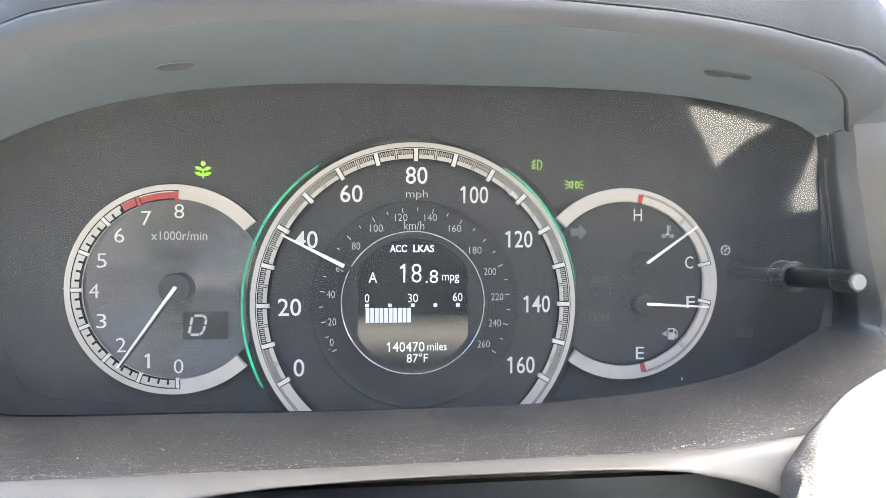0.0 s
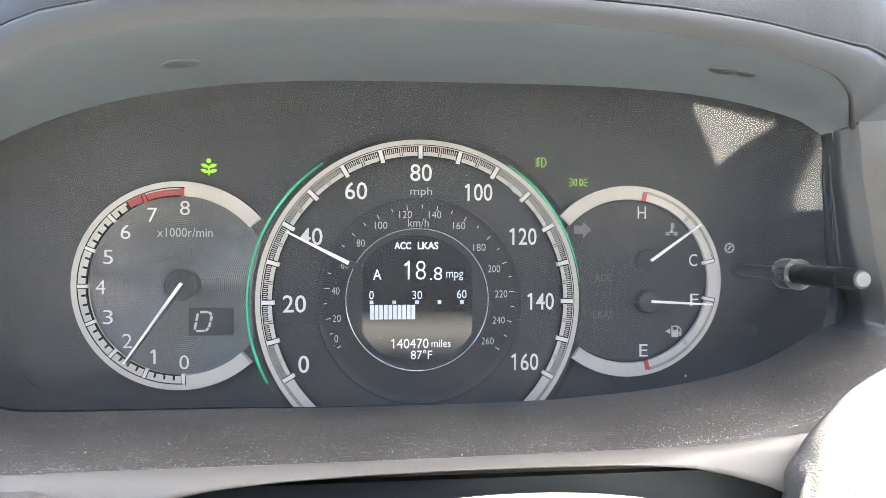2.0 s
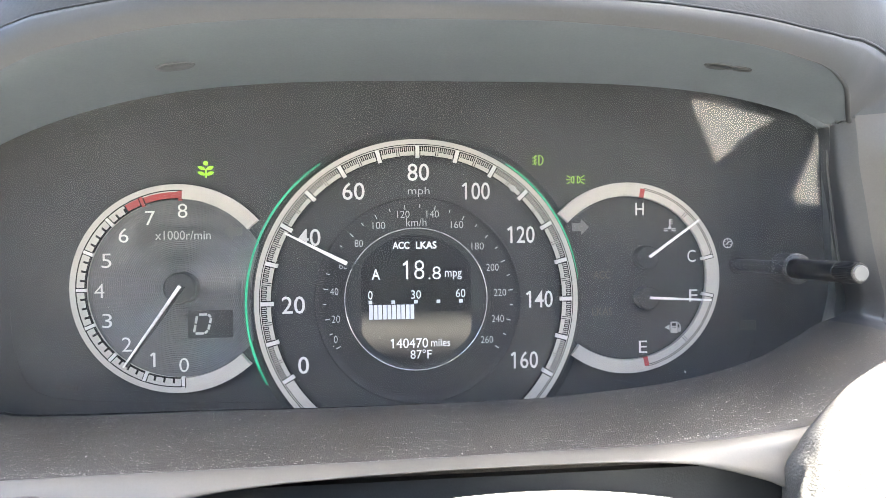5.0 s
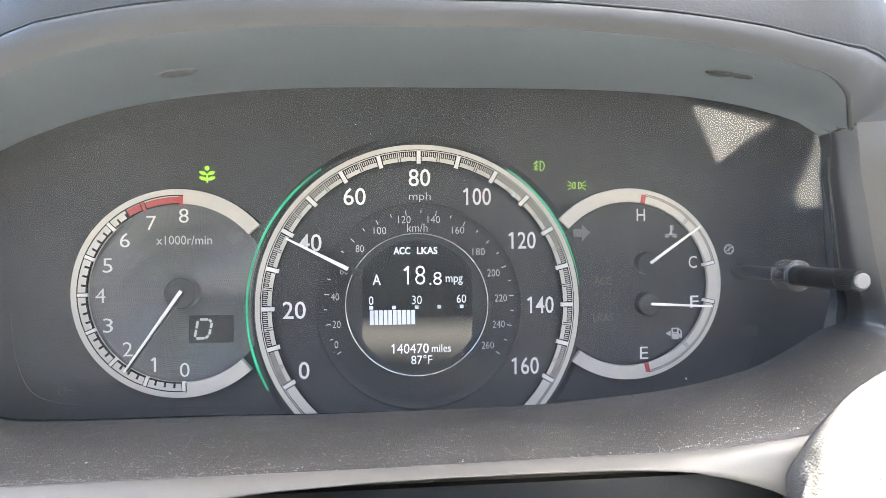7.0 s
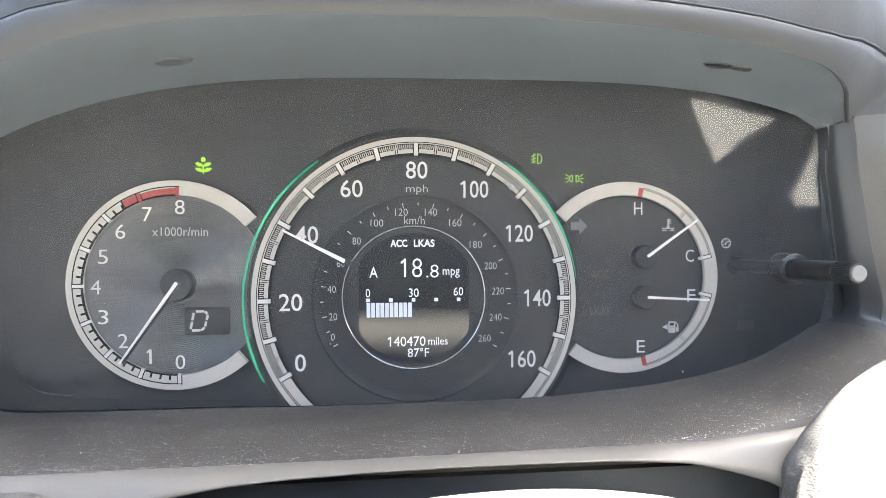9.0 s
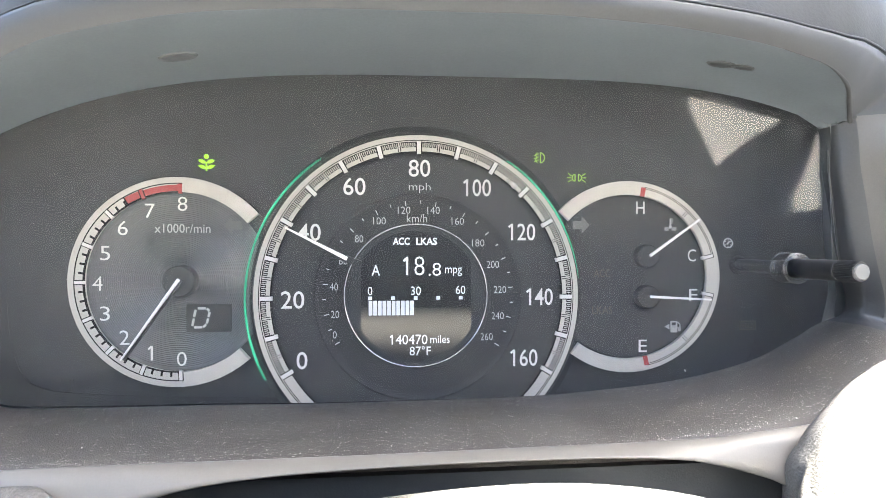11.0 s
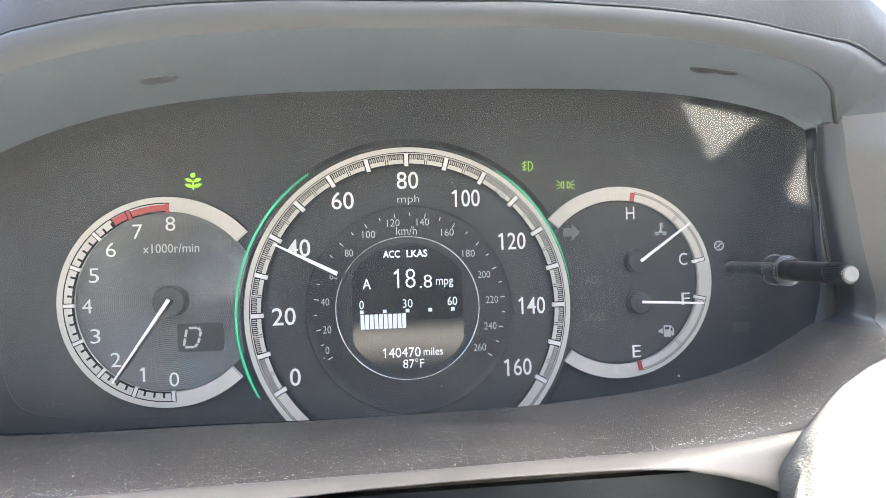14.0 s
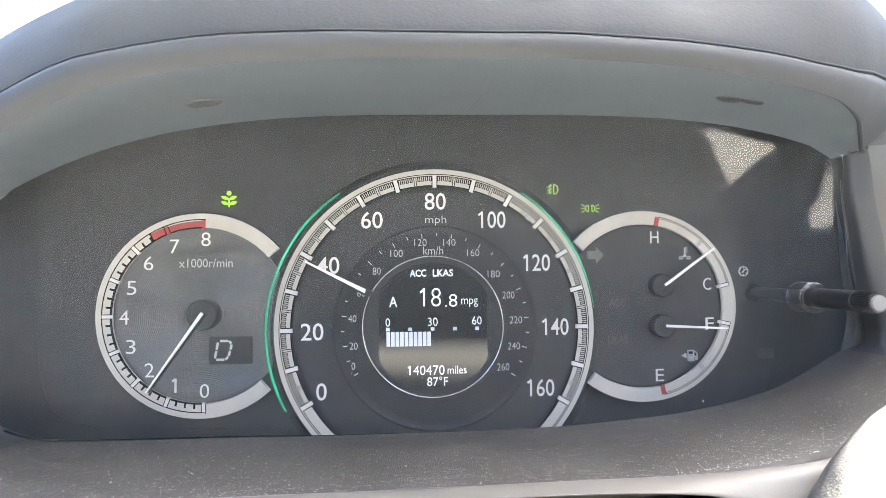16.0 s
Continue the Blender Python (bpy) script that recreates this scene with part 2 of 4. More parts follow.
TOP = [(-0.1566 + 0.3091 * i / 40, 0) for i in range(41)]
TOP = [(x, top_height(x)) for x, _ in TOP]
SIDE = [(0.1530, 0.0680), (0.1538, 0.052), (0.1563, 0.038), (0.1590, 0.022), (0.1622, 0.008), (0.1640, -0.001), (0.1600, -0.0070), (0.1510, -0.0125), (0.1330, -0.0207),
        (0.1030, -0.0274), (0.0700, -0.0308), (0.0380, -0.0326), (-0.0390, -0.0334), (-0.0770, -0.0330), (-0.1400, -0.0330), (-0.1580, -0.0310), (-0.1700, -0.0240),
        (-0.1750, -0.0080), (-0.1740, 0.0150), (-0.1690, 0.0390), (-0.1566, 0.0566)]
LIP_LINE = [(-0.16, -0.060), (-0.145, -0.072), (-0.122, -0.083), (-0.097, -0.092), (-0.06, -0.0945), (0.0, -0.0915), (0.034, -0.0905), (0.068, -0.0865), (0.106, -0.0795), (0.125, -0.0755), (0.140, -0.0645), (0.1515, -0.049)]
OUTLINE = TOP[:-1] + [tuple(v) for v in spline(SIDE, 5)][:-1]
COUNT = len(OUTLINE)


def outward(i):
    a, b = Vector(OUTLINE[(i - 2) % COUNT]), Vector(OUTLINE[(i + 2) % COUNT])
    d = (b - a).normalized()
    return Vector((-d.y, d.x))


NORMALS = [outward(i) for i in range(COUNT)]
for _ in range(3):
    NORMALS = [(NORMALS[i - 1] + NORMALS[i] * 2 + NORMALS[(i + 1) % COUNT]).normalized() for i in range(COUNT)]


def smooth01(x, a, b):
    f = min(1, max(0, (x - a) / (b - a)))
    return f * f * (3 - 2 * f)


SIDE_PROFILE = [(-0.029, 0.0058), (-0.0362, 0.0053), (-0.0385, 0.0062), (-0.0408, 0.0115), (-0.0435, 0.0160), (-0.0470, 0.0195), (-0.0490, 0.023), (-0.0488, 0.024), (-0.0485, 0.026), (-0.044, 0.035), (-0.03, 0.045), (0.0, 0.05), (0.06, 0.055)]
BASE_PROFILE = [(-0.0185, 0.0058), (-0.044, 0.0040), (-0.058, 0.0060), (-0.0665, 0.0080), (-0.0695, 0.0094), (-0.0705, 0.0115), (-0.0705, 0.0150), (-0.070, 0.018), (-0.069, 0.021), (-0.06, 0.026), (-0.04, 0.03), (0.0, 0.034), (0.06, 0.036)]


def top_profile(x):
    y = lerp_table(LIP_LINE, x)
    return [(-0.0365 - 0.16 * (top_height(x) - 0.083), 0), ((y - 0.036) / 2, 0.0022), (y + 0.003, 0), (y - 0.0005, 0.0010), (y - 0.0030, 0.0032), (y - 0.0025, 0.0062), (y - 0.0005, 0.0078), (y + 0.0018, 0.0072), (y + 0.0012, 0.0095),
            (y + 0.010, 0.0225), (y + 0.030, 0.041), (y + 0.065, 0.057), (0.06, 0.064)]


MIDDLE = Vector((-0.005, -0.2316, Z0 + 0.0262))
RISE = 0.135


LIP_DROP = [(-0.15, 0.0105), (-0.12, 0.0085), (-0.10, 0.0062), (-0.075, 0.0042), (-0.03, 0.0020), (0.03, 0.0009), (0.10, 0.0010), (0.14, 0.0024)]


def lifted(p, x, share, sag=1.0):
    """The hood rises towards the driver: its lip sits higher and further in than a level one would, and sags a little at the ends."""
    near, far = lerp_table(LIP_LINE, x) - MIDDLE.y, -0.0365 - MIDDLE.y
    z = Z0 + top_height(x) - MIDDLE.z
    d = (z / near * far - z) / (RISE + z / near)
    return MIDDLE + (Vector(p) - MIDDLE) * (1 + ((far - d) / near - 1) * share) - Vector((0, 0, lerp_table(LIP_DROP, x) * share * sag))


def profile(i):
    n = NORMALS[i]
    wt = smooth01(n.y, 0.45, 0.8)
    wb = smooth01(-n.y, 0.3, 0.85)
    ws = max(0.0, 1 - wt - wb)
    t = top_profile(OUTLINE[i][0])
    out = []
    for k, (a, b, c) in enumerate(zip(t, SIDE_PROFILE, BASE_PROFILE)):
        y, o = (a[0] * wt + b[0] * ws + c[0] * wb), (a[1] * wt + b[1] * ws + c[1] * wb)
        if k > 3 and n.y > 0:
            o *= 1 + (1.5, 1.5, 1.5, 1.5, 1.3, 0.9, 0.5, 0.3, 0.2)[k - 4] * abs(n.x) * n.y
        if 3 < k < 9 and 30 < i < 48:
            o *= 1 + 0.8 * math.exp(-((i - 39.8) / 2.4) ** 2)
        if k > 8 and 30 < i < 46:
            o *= 1 + 0.4 * smooth01(i, 30, 37)
        p = (OUTLINE[i][0] + n.x * o, y, Z0 + OUTLINE[i][1] + n.y * o)
        out.append(tuple(lifted(p, min(0.14, max(-0.15, OUTLINE[i][0])), wt * min(1, k / 2), (1, 0.8, 0.6, 0.5)[max(0, k - 9)])))
    return out


PROFILES = [profile(i) for i in range(COUNT)]


def strip(first, last, k0, k1):
    """The part of the housing from outline index first to last, and profile index k0 to k1."""
    rows = []
    for i in range(first, last):
        near = [[Vector(v) for v in PROFILES[(i + d) % COUNT][k0:k1 + 1]] for d in (-1, 0, 1, 2)]
        for t in (0, 1 / 3, 2 / 3):
            rows.append([b.lerp(c, t) if k0 + j < 3 else 0.5 * (2 * b + (c - a) * t + (2 * a - 5 * b + 4 * c - d) * t * t + (3 * b - a - 3 * c + d) * t ** 3) for j, (a, b, c, d) in enumerate(zip(*near))])
    return grid_mesh(rows + [PROFILES[last % COUNT][k0:k1 + 1]])


def skewed(u0, lag, s):
    """A row across the lip whose outer points lie further along the outline than the inner ones."""
    row = []
    for k in range(3, 8):
        u = u0 + lag * s * (k - 3) / 4
        i = int(math.floor(u))
        row.append(Vector(PROFILES[i % COUNT][k]).lerp(Vector(PROFILES[(i + 1) % COUNT][k]), u - i))
    return row


N_TOP = len(TOP) - 1
LAG = 3.5
N_RIGHT = N_TOP + 28
N_LEFT = COUNT - 26

hood = thing("instrument_hood", "grey plastic hood with a dusty black shelf round the dials", "instrument hood")
part("underside", strip(-2, N_TOP + 1, 0, 3), UNDER, hood, "smooth dark grey underside", True)
part("front_lip", grid_mesh([[Vector(v) for v in PROFILES[i % COUNT][3:8]] for i in range(-14, N_TOP + 1)] + [skewed(N_TOP + 1, LAG, s / 6) for s in range(7)]), LIP, hood, "lighter grey rounded front lip", True)
part("top_pad", strip(N_LEFT - COUNT, N_RIGHT, 7, 12), PAD, hood, "soft grained grey dash pad", True)
part("side_wall", strip(N_TOP + 1, N_RIGHT, 0, 3), WALL, hood, "satin grey side wall", True)
part("side_wall", strip(N_LEFT, COUNT - 2, 0, 3), WALL, hood, "", True)
part("side_trim", grid_mesh([skewed(N_TOP + 1 + 4 * s / 6, LAG, 1 - s / 6) for s in range(7)] + [[Vector(v) for v in PROFILES[i % COUNT][3:8]] for i in range(N_TOP + 6, N_RIGHT + 1)]), TRIM, hood, "satin grey outer trim", True)
part("side_trim", strip(N_LEFT, COUNT - 14, 3, 7), TRIM, hood, "", True)
part("shelf", strip(N_RIGHT, N_LEFT, 0, 6), SHELF, hood, "black plastic shelf sprinkled with dust", True)
part("shelf_underside", strip(N_RIGHT, N_LEFT, 6, 12), DARK, hood, "", True)


def lens_plane(z):
    """The clear lens, which leans slightly towards the driver at its top."""
    return -0.0345 - 0.06 * (z - 0.083)


def lens_y(z):
    """The edge of the opening round the lens, further in at the bottom."""
    return -0.0385 - 0.16 * (z - 0.083)


def lens_point(i, more=0.0, back=0.0):
    (x, z), n = OUTLINE[i], NORMALS[i]
    o = 0.0008 + 0.0062 * smooth01(-n.y, 0.2, 0.8) + 0.0045 * smooth01(abs(n.x), 0.5, 0.95) + more
    return (x + n.x * o, lens_y(z + n.y * o) + back, Z0 + z + n.y * o)


inner = [[lens_point(i, o, y) for i in range(COUNT)] for y, o in ((0.0004, 0.0), (0.0014, 0.005), (0.006, 0.010), (0.024, 0.016))]
part("inner_wall", grid_mesh(inner, True), material("inner_wall_plastic", (0.14, 0.143, 0.145), 0.6, var=0.06), hood, "dark inner wall behind the clear lens", True)
path = spline([PROFILES[i][3] for i in range(N_TOP - 6, N_TOP + 2)] + [PROFILES[N_TOP + 1][2]], 4)
rows = []
for i, p in enumerate(path):
    r = 0.0001 + 0.0008 * smooth01(i, 4, 20) - 0.0006 * smooth01(i, 24, 32)
    d = (path[min(i + 1, len(path) - 1)] - path[max(i - 1, 0)]).normalized()
    u = d.cross(Vector((0, 1, 0))).normalized()
    v = d.cross(u)
    rows.append([p + u * r * math.cos(TAU * k / 8) + v * r * math.sin(TAU * k / 8) for k in range(8)])
part("corner_seam", grid_mesh(rows, True), material("seam_plastic", (0.03, 0.031, 0.032), 0.6, var=0.1), hood, "dark seam round the corner of the underside", True)
rows = []
for i in range(-14, N_TOP + 3):
    p, d = (Vector(PROFILES[i][6]) + Vector(PROFILES[i][8])) / 2, (Vector(PROFILES[i + 1][7]) - Vector(PROFILES[i - 1][7])).normalized()
    u = d.cross(Vector((0, 1, 0))).normalized()
    v = d.cross(u)
    r = 0.00028 + 0.0002 * smooth01(i, 6, 30)
    rows.append([p + u * r * math.cos(TAU * k / 8) + v * r * math.sin(TAU * k / 8) for k in range(8)])
part("pad_seam", grid_mesh(rows, True), material("groove_plastic", (0.04, 0.042, 0.043), 0.6, var=0.1), hood, "dark groove between lip and pad", True)


def underside_height(x, y):
    lip = lerp_table(LIP_LINE, x)
    middle = (lip - 0.036) / 2
    rise = (y + 0.037) / (middle + 0.037) if y > middle else (y - lip - 0.003) / (middle - lip - 0.003)
    return top_height(x) + 0.0022 * max(0.0, rise)


# Ovals almost flush with the underside; dark colour stands in for the recess shade.
RECESS = material("recess_shade", (0.03, 0.032, 0.033), 0.5, var=0.1)
for name, ovals, mat in (("screw_recess", ((0.0990, -0.0600, 0.0052, 0.0030), (0.1058, -0.0606, 0.0040, 0.0024)), RECESS), ("screw_recess", ((-0.0755, -0.0610, 0.0060, 0.0030),), material("faint_recess_shade", (0.05, 0.053, 0.056), 0.5, var=0.1))):
    bm = bmesh.new()
    for hx, hy, ra, rb in ovals:
        last = None
        for f, lift in ((1.0, 0.0003), (0.9, -0.0003), (0.75, 0.0), (0.3, 0.0001)):
            ring = []
            for k in range(24):
                vx, vy = hx + ra * f * math.cos(TAU * k / 24), hy + rb * f * math.sin(TAU * k / 24)
                ring.append(bm.verts.new(lifted((vx, vy, Z0 + underside_height(vx, vy) - 0.0004 + lift), vx, (vy + 0.0365) / (lerp_table(LIP_LINE, vx) + 0.0395))))
            if last:
                for k in range(24):
                    bm.faces.new((last[k], last[(k + 1) % 24], ring[(k + 1) % 24], ring[k]))
            last = ring
        bm.faces.new(last)
    part(name, bm, mat, hood, "oval screw recess", True)

# ---- face panel and lens ----
face = tagged(part("cluster_face", made(add_plate, [(-0.2, Z0 - 0.06), (0.2, Z0 - 0.06), (0.2, Z0 + 0.1), (-0.2, Z0 + 0.1)], 0.0030, 0.006), FACE),
              "matt dark grey panel behind the three instrument dials", "instrument panel", kind="structure")
MASK = [(-0.1400, -0.0397), (-0.1150, -0.0412), (-0.0800, -0.0424), (0.0, -0.0440), (0.0800, -0.0425), (0.1360, -0.0372), (0.1495, -0.0310), (0.1540, -0.0180), (0.1548, 0.0), (0.1545, 0.10), (-0.1700, 0.10), (-0.1705, 0.0), (-0.1690, -0.0180), (-0.1640, -0.0320), (-0.1550, -0.0376)]
part("mask", made(add_plate, [(x, Z0 + z) for x, z in MASK], 0.0028, 0.0004), material("mask_plastic", (0.0235, 0.0245, 0.0252), 0.65, var=0.03, scale=35, grain=2500), face, "slightly raised dark mask")
contour = spline(MASK[-4:] + MASK[:8], 4)
bm = bmesh.new()
for p, q in zip(contour, contour[1:]):
    add_bar(bm, p.x, Z0 + p.y, q.x, Z0 + q.y, 0.0004, 0.0004, 0.0027, 0.0004)
part("mask_edge", bm, EDGE, face, "thin dark edge of the mask")
bm = bmesh.new()
bm.faces.new([bm.verts.new((p[0], lens_plane(p[2] - Z0), p[2])) for p in (lens_point(i, 0.001) for i in range(COUNT))])
lens = tagged(part("cluster_lens", bm, LENS), "clear plastic lens with faint reflections covering the dials", "lens cover")
rim_rows = [[lens_point(i, o, y) for i in range(COUNT)] for y, o in ((0.0012, 0.0004), (0.0003, -0.0004), (-0.0005, -0.0004), (-0.0005, 0.0006))]
part("lens_edge", grid_mesh([[r[i % COUNT] for i in range(N_RIGHT + 28, N_LEFT + 5)] for r in rim_rows]), DARK, lens, "thin black lens edge along the shelf")
side_rows = [[(p[0], lens_plane(p[2] - Z0) + y, p[2]) for p in (lens_point(i, o) for i in range(N_TOP + 3, N_RIGHT - 8))] for y, o in ((0.0006, 0.0003), (-0.0001, -0.0001), (-0.0006, 0.0001), (-0.0006, 0.0005))]
part("lens_edge", grid_mesh(side_rows), material("lens_edge_plastic", (0.09, 0.089, 0.087), 0.4, var=0.05), lens, "thin pale lens edge")

path = [Vector((OUTLINE[i % COUNT][0] + NORMALS[i % COUNT].x * 0.0054, lens_y(OUTLINE[i % COUNT][1]) - 0.0004, Z0 + OUTLINE[i % COUNT][1] + NORMALS[i % COUNT].y * 0.0054)) for i in range(N_RIGHT + 24, N_LEFT + 4)]
rows = []
for i, p in enumerate(path):
    d = (path[min(i + 1, len(path) - 1)] - path[max(i - 1, 0)]).normalized()
    u = d.cross(Vector((0, 1, 0))).normalized()
    v = d.cross(u)
    r = 0.00004 + 0.00048 * smooth01(i, 0, 24)
    rows.append([p + u * r * math.cos(TAU * k / 8) + v * r * math.sin(TAU * k / 8) for k in range(8)])
part("seal", grid_mesh(rows, True), SEAL, lens, "black seal between lens and shelf", True)

# ---- speedometer ----
speedo = thing("speedometer", "large round speedometer with cream scale ring and white numerals", "speedometer", "dials of the instrument cluster")
part("surround", made(add_lathe, 0, 0, [(0.0692, 0.0030), (0.0692, 0.0018), (0.0706, 0.0018), (0.0708, 0.0021), (0.0710, 0.0018), (0.0722, 0.0019), (0.0724, 0.0022), (0.0740, 0.0024), (0.0743, 0.0028)], 160), DIAL, speedo, "dark grooved surround", True)
part("dial", made(add_lathe, 0, 0, [(0.0640, 0.0030), (0.0632, 0.0012), (0.0600, 0.0016), (0.0560, 0.0019), (0.0450, 0.0019)], 160), DIAL, speedo, "dark grey dial", True)
part("inner_dial", made(add_lathe, 0, 0, [(0.0452, 0.0019), (0.0447, 0.0015), (0.0443, 0.0015), (0.0439, 0.0021), (0.0410, 0.0022), (0.0316, 0.0023)], 160), material("inner_dial_plastic", (0.0145, 0.015, 0.0155), 0.7, var=0.05), speedo, "darker inner dial with raised edge", True)
scale_ring = part("scale_ring", made(add_arc, 0, 0, 0.0631, 0.0700, -160, 160, 0.0, 0.0030), BAND, speedo, "cream printed scale ring")
bm = bmesh.new()
for r in (0.06775, 0.0670):
    add_arc(bm, 0, 0, r - 0.00016, r + 0.00016, -158, 158, -0.00006, 0.0001)
add_arc(bm, 0, 0, 0.0628, 0.0631, -158, 158, 0.0003, 0.0012)
part("scale_lines", bm, LINE, scale_ring)
dark, light = bmesh.new(), bmesh.new()
for mph in range(0, 161):
    a = (mph - 80) * 1.5
    if mph % 10 == 0:
        add_tick(dark, 0, 0, 0.0631, 0.0671, a, 0.0026, -0.00005, 0.0001)
    elif mph % 5 == 0:
        add_tick(dark, 0, 0, 0.0632, 0.0669, a, 0.0013, -0.00005, 0.0001)
        add_tick(light, 0, 0, 0.0631, 0.0669, a, 0.0006, -0.0001, 0.0001)
    else:
        add_tick(dark, 0, 0, 0.0648, 0.0670, a, 0.0013, -0.00005, 0.0001)
        add_tick(light, 0, 0, 0.0651, 0.0667, a, 0.0004, -0.0001, 0.0001)
tagged(part("tick_outlines", dark, LINE, scale_ring), kind="stuff")
tagged(part("minor_ticks", light, BAND, scale_ring), kind="stuff")
for mph in range(0, 161, 10):
    part("major_tick", made(add_tick, 0, 0, 0.0620, 0.0672, (mph - 80) * 1.5, 0.0017, -0.0003, 0.0012), PRINT, scale_ring)
for words, x, z, w in (("0", -0.0500, -0.0268, 0.0046), ("20", -0.0539, -0.0008, 0.0098), ("40", -0.0469, 0.0281, 0.0098), ("60", -0.0277, 0.0479, 0.0095), ("80", 0.0003, 0.0560, 0.0094),
                       ("100", 0.0255, 0.0477, 0.0122), ("120", 0.0453, 0.0284, 0.0120), ("140", 0.0533, -0.0002, 0.0118), ("160", 0.0463, -0.0270, 0.0121)):
    if words[0] == "1":
        left = x - w / 2 + 0.0012
        x, w = x + 0.0006, w - 0.0012
        part("numeral_flag", made(add_bar, left - 0.0011, Z0 + z + 0.0021, left + 0.0006, Z0 + z + 0.0034, 0.0009, 0.0009, 0.0016, 0.0002), PRINT, speedo)
    lettering("numeral", words, x, z, w, 0.0075, 0.0017, PRINT, speedo, 0.005)
lettering("unit_label", "mph", 0.0004, 0.0475, 0.0094, 0.0043, 0.0017, GREY, speedo, -0.01)
lettering("unit_label", "km/h", -0.0008, 0.0343, 0.0088, 0.0036, 0.0020, GREY, speedo, -0.01)
for kmh in range(0, 261, 10):
    a = kmh / 1.609344 * 1.5 - 120
    if kmh % 20 == 0:
        part("metric_tick", made(add_tick, 0, 0.0006, 0.0394, 0.0415, a, 0.00032, 0.0019, 0.0003), GREY, speedo)
        words = str(kmh)
        if kmh in (60,):
            x, z = polar(0, 0, 0.0362, a)
        else:
            x, z = polar(0, 0, 0.0392 - 0.0011 * len(words) - 0.0012 * abs(math.cos(radians(a))), a)
        if kmh in (120, 140):
            x, z = math.copysign(0.0064, a), Z0 + 0.0378
        if kmh in (100, 160):
            x, z = math.copysign(0.0170, a), Z0 + 0.0331
        if kmh in (0,):
            x, z = -0.0362, Z0 - 0.0160
        if kmh == 260:
            x, z = 0.0297, Z0 - 0.0176
        lettering("metric_numeral", words, x, z - Z0, 0.0019 * len(words) - 0.0003, 0.0031, 0.0020, GREY, speedo, -0.012)
    else:
        part("metric_tick", made(add_tick, 0, 0.0006, 0.0401, 0.0415, a, 0.00032, 0.0019, 0.0003), GREY, speedo)
needle = part("needle", made(add_bar, -0.0556, Z0 + 0.0299, -0.0302, Z0 + 0.0169, 0.0007, 0.0016, -0.0050, 0.0010), NEEDLE, speedo, "white tapered needle")
part("needle_body", made(add_bar, -0.0552, Z0 + 0.0293, -0.0298, Z0 + 0.0163, 0.0012, 0.0028, -0.0044, 0.0010), DARK, needle, "black underside of the needle")
part("needle_base", made(add_bar, -0.0304, Z0 + 0.0170, -0.0246, Z0 + 0.0143, 0.0024, 0.0034, -0.0046, 0.0012), DIAL, needle, "grey needle base")
for a0, a1, w, gx, ra, ends in ((-112.0, -43.0, 0.0008, -0.0009, 0.0729, ((-112.0, -1, 8), (-43.0, 1, 12))), (43.0, 63.0, 0.0007, -0.0010, 0.0722, ((43.0, -1, 13),))):
    bm = bmesh.new()
    for b0, s, count in ends:
        for k in range(count):
            b = b0 + s * (k * 0.74 + 0.45)
            h = w * (0.62 - 0.015 * k)
            (q0, q1), (q2, q3) = polar(gx, -0.0007, ra - h, b - 0.35), polar(gx, -0.0007, ra + h, b + 0.35)
            add_bar(bm, q0, q1, q2, q3, 0.00036, 0.00036, 0.0013, 0.0006)
    tagged(part("light_hatching", bm, GREEN, speedo, "hatched fading ends of the green arc"), kind="stuff")
    arc = made(add_arc, gx, -0.0007, ra - w / 2, ra + w / 2, a0, a1, 0.0013, 0.001)
    if a0 > 0:
        add_arc(arc, gx, -0.0007, lambda f: ra - 0.00025 * (1 - f), lambda f: ra + 0.00035 * (1 - f) + 0.00004, a1, 83, 0.0013, 0.001)
    part("light_arc", arc, GREEN, speedo, "glowing green light arc")
part("worn_spot", made(add_lathe, 0.0415, 0.0486, [(0, -0.0007), (0.0006, -0.0006), (0.0010, -0.0004), (0.0015, 0.0)], 20), GREY, speedo, "smeared pale spot")

# ---- information display ----
DX, DZ = -0.0011, 0.0008
info = thing("information_display", "round trip computer display with lit white text and chrome ring", "display")
part("backing", made(add_lathe, DX, DZ, [(0, 0.0032), (0.0300, 0.0032), (0.0306, 0.0026), (0.0316, 0.0026)], 128), FACE, info, "dark display backing", True)
part("chrome_ring", made(add_lathe, DX, DZ, [(0.0305, 0.0028), (0.0306, 0.0014), (0.0309, 0.0009), (0.0312, 0.0012), (0.0314, 0.0028)], 160), CHROME, info, "thin chrome ring", True)
edge = []
for k in range(96):
    t = TAU * k / 96
    edge.append((DX + min(0.0239, max(-0.0239, 0.0281 * math.sin(t))), Z0 + DZ + 0.0281 * math.cos(t)))
screen = part("screen", made(add_plate, edge, 0.0020, 0.0014), SCREEN, info, "glossy black screen")
SY = 0.0019
GLOW = material("lit_display_gradient", (0.01, 0.01, 0.01), 0.4, var=0, emit=0.02, tint=(1.0, 0.91, 0.77))
gn = GLOW.node_tree
gpos, gsep, gmap, gramp = gn.nodes.new("ShaderNodeNewGeometry"), gn.nodes.new("ShaderNodeSeparateXYZ"), gn.nodes.new("ShaderNodeMapRange"), gn.nodes.new("ShaderNodeValToRGB")
gn.links.new(gpos.outputs["Position"], gsep.inputs[0])
gn.links.new(gsep.outputs["Z"], gmap.inputs["Value"])
gmap.inputs["From Min"].default_value = Z0 - 0.0268
gmap.inputs["From Max"].default_value = Z0 - 0.0030
gn.links.new(gmap.outputs[0], gramp.inputs[0])
gramp.color_ramp.elements[0].color = (0, 0, 0, 1)
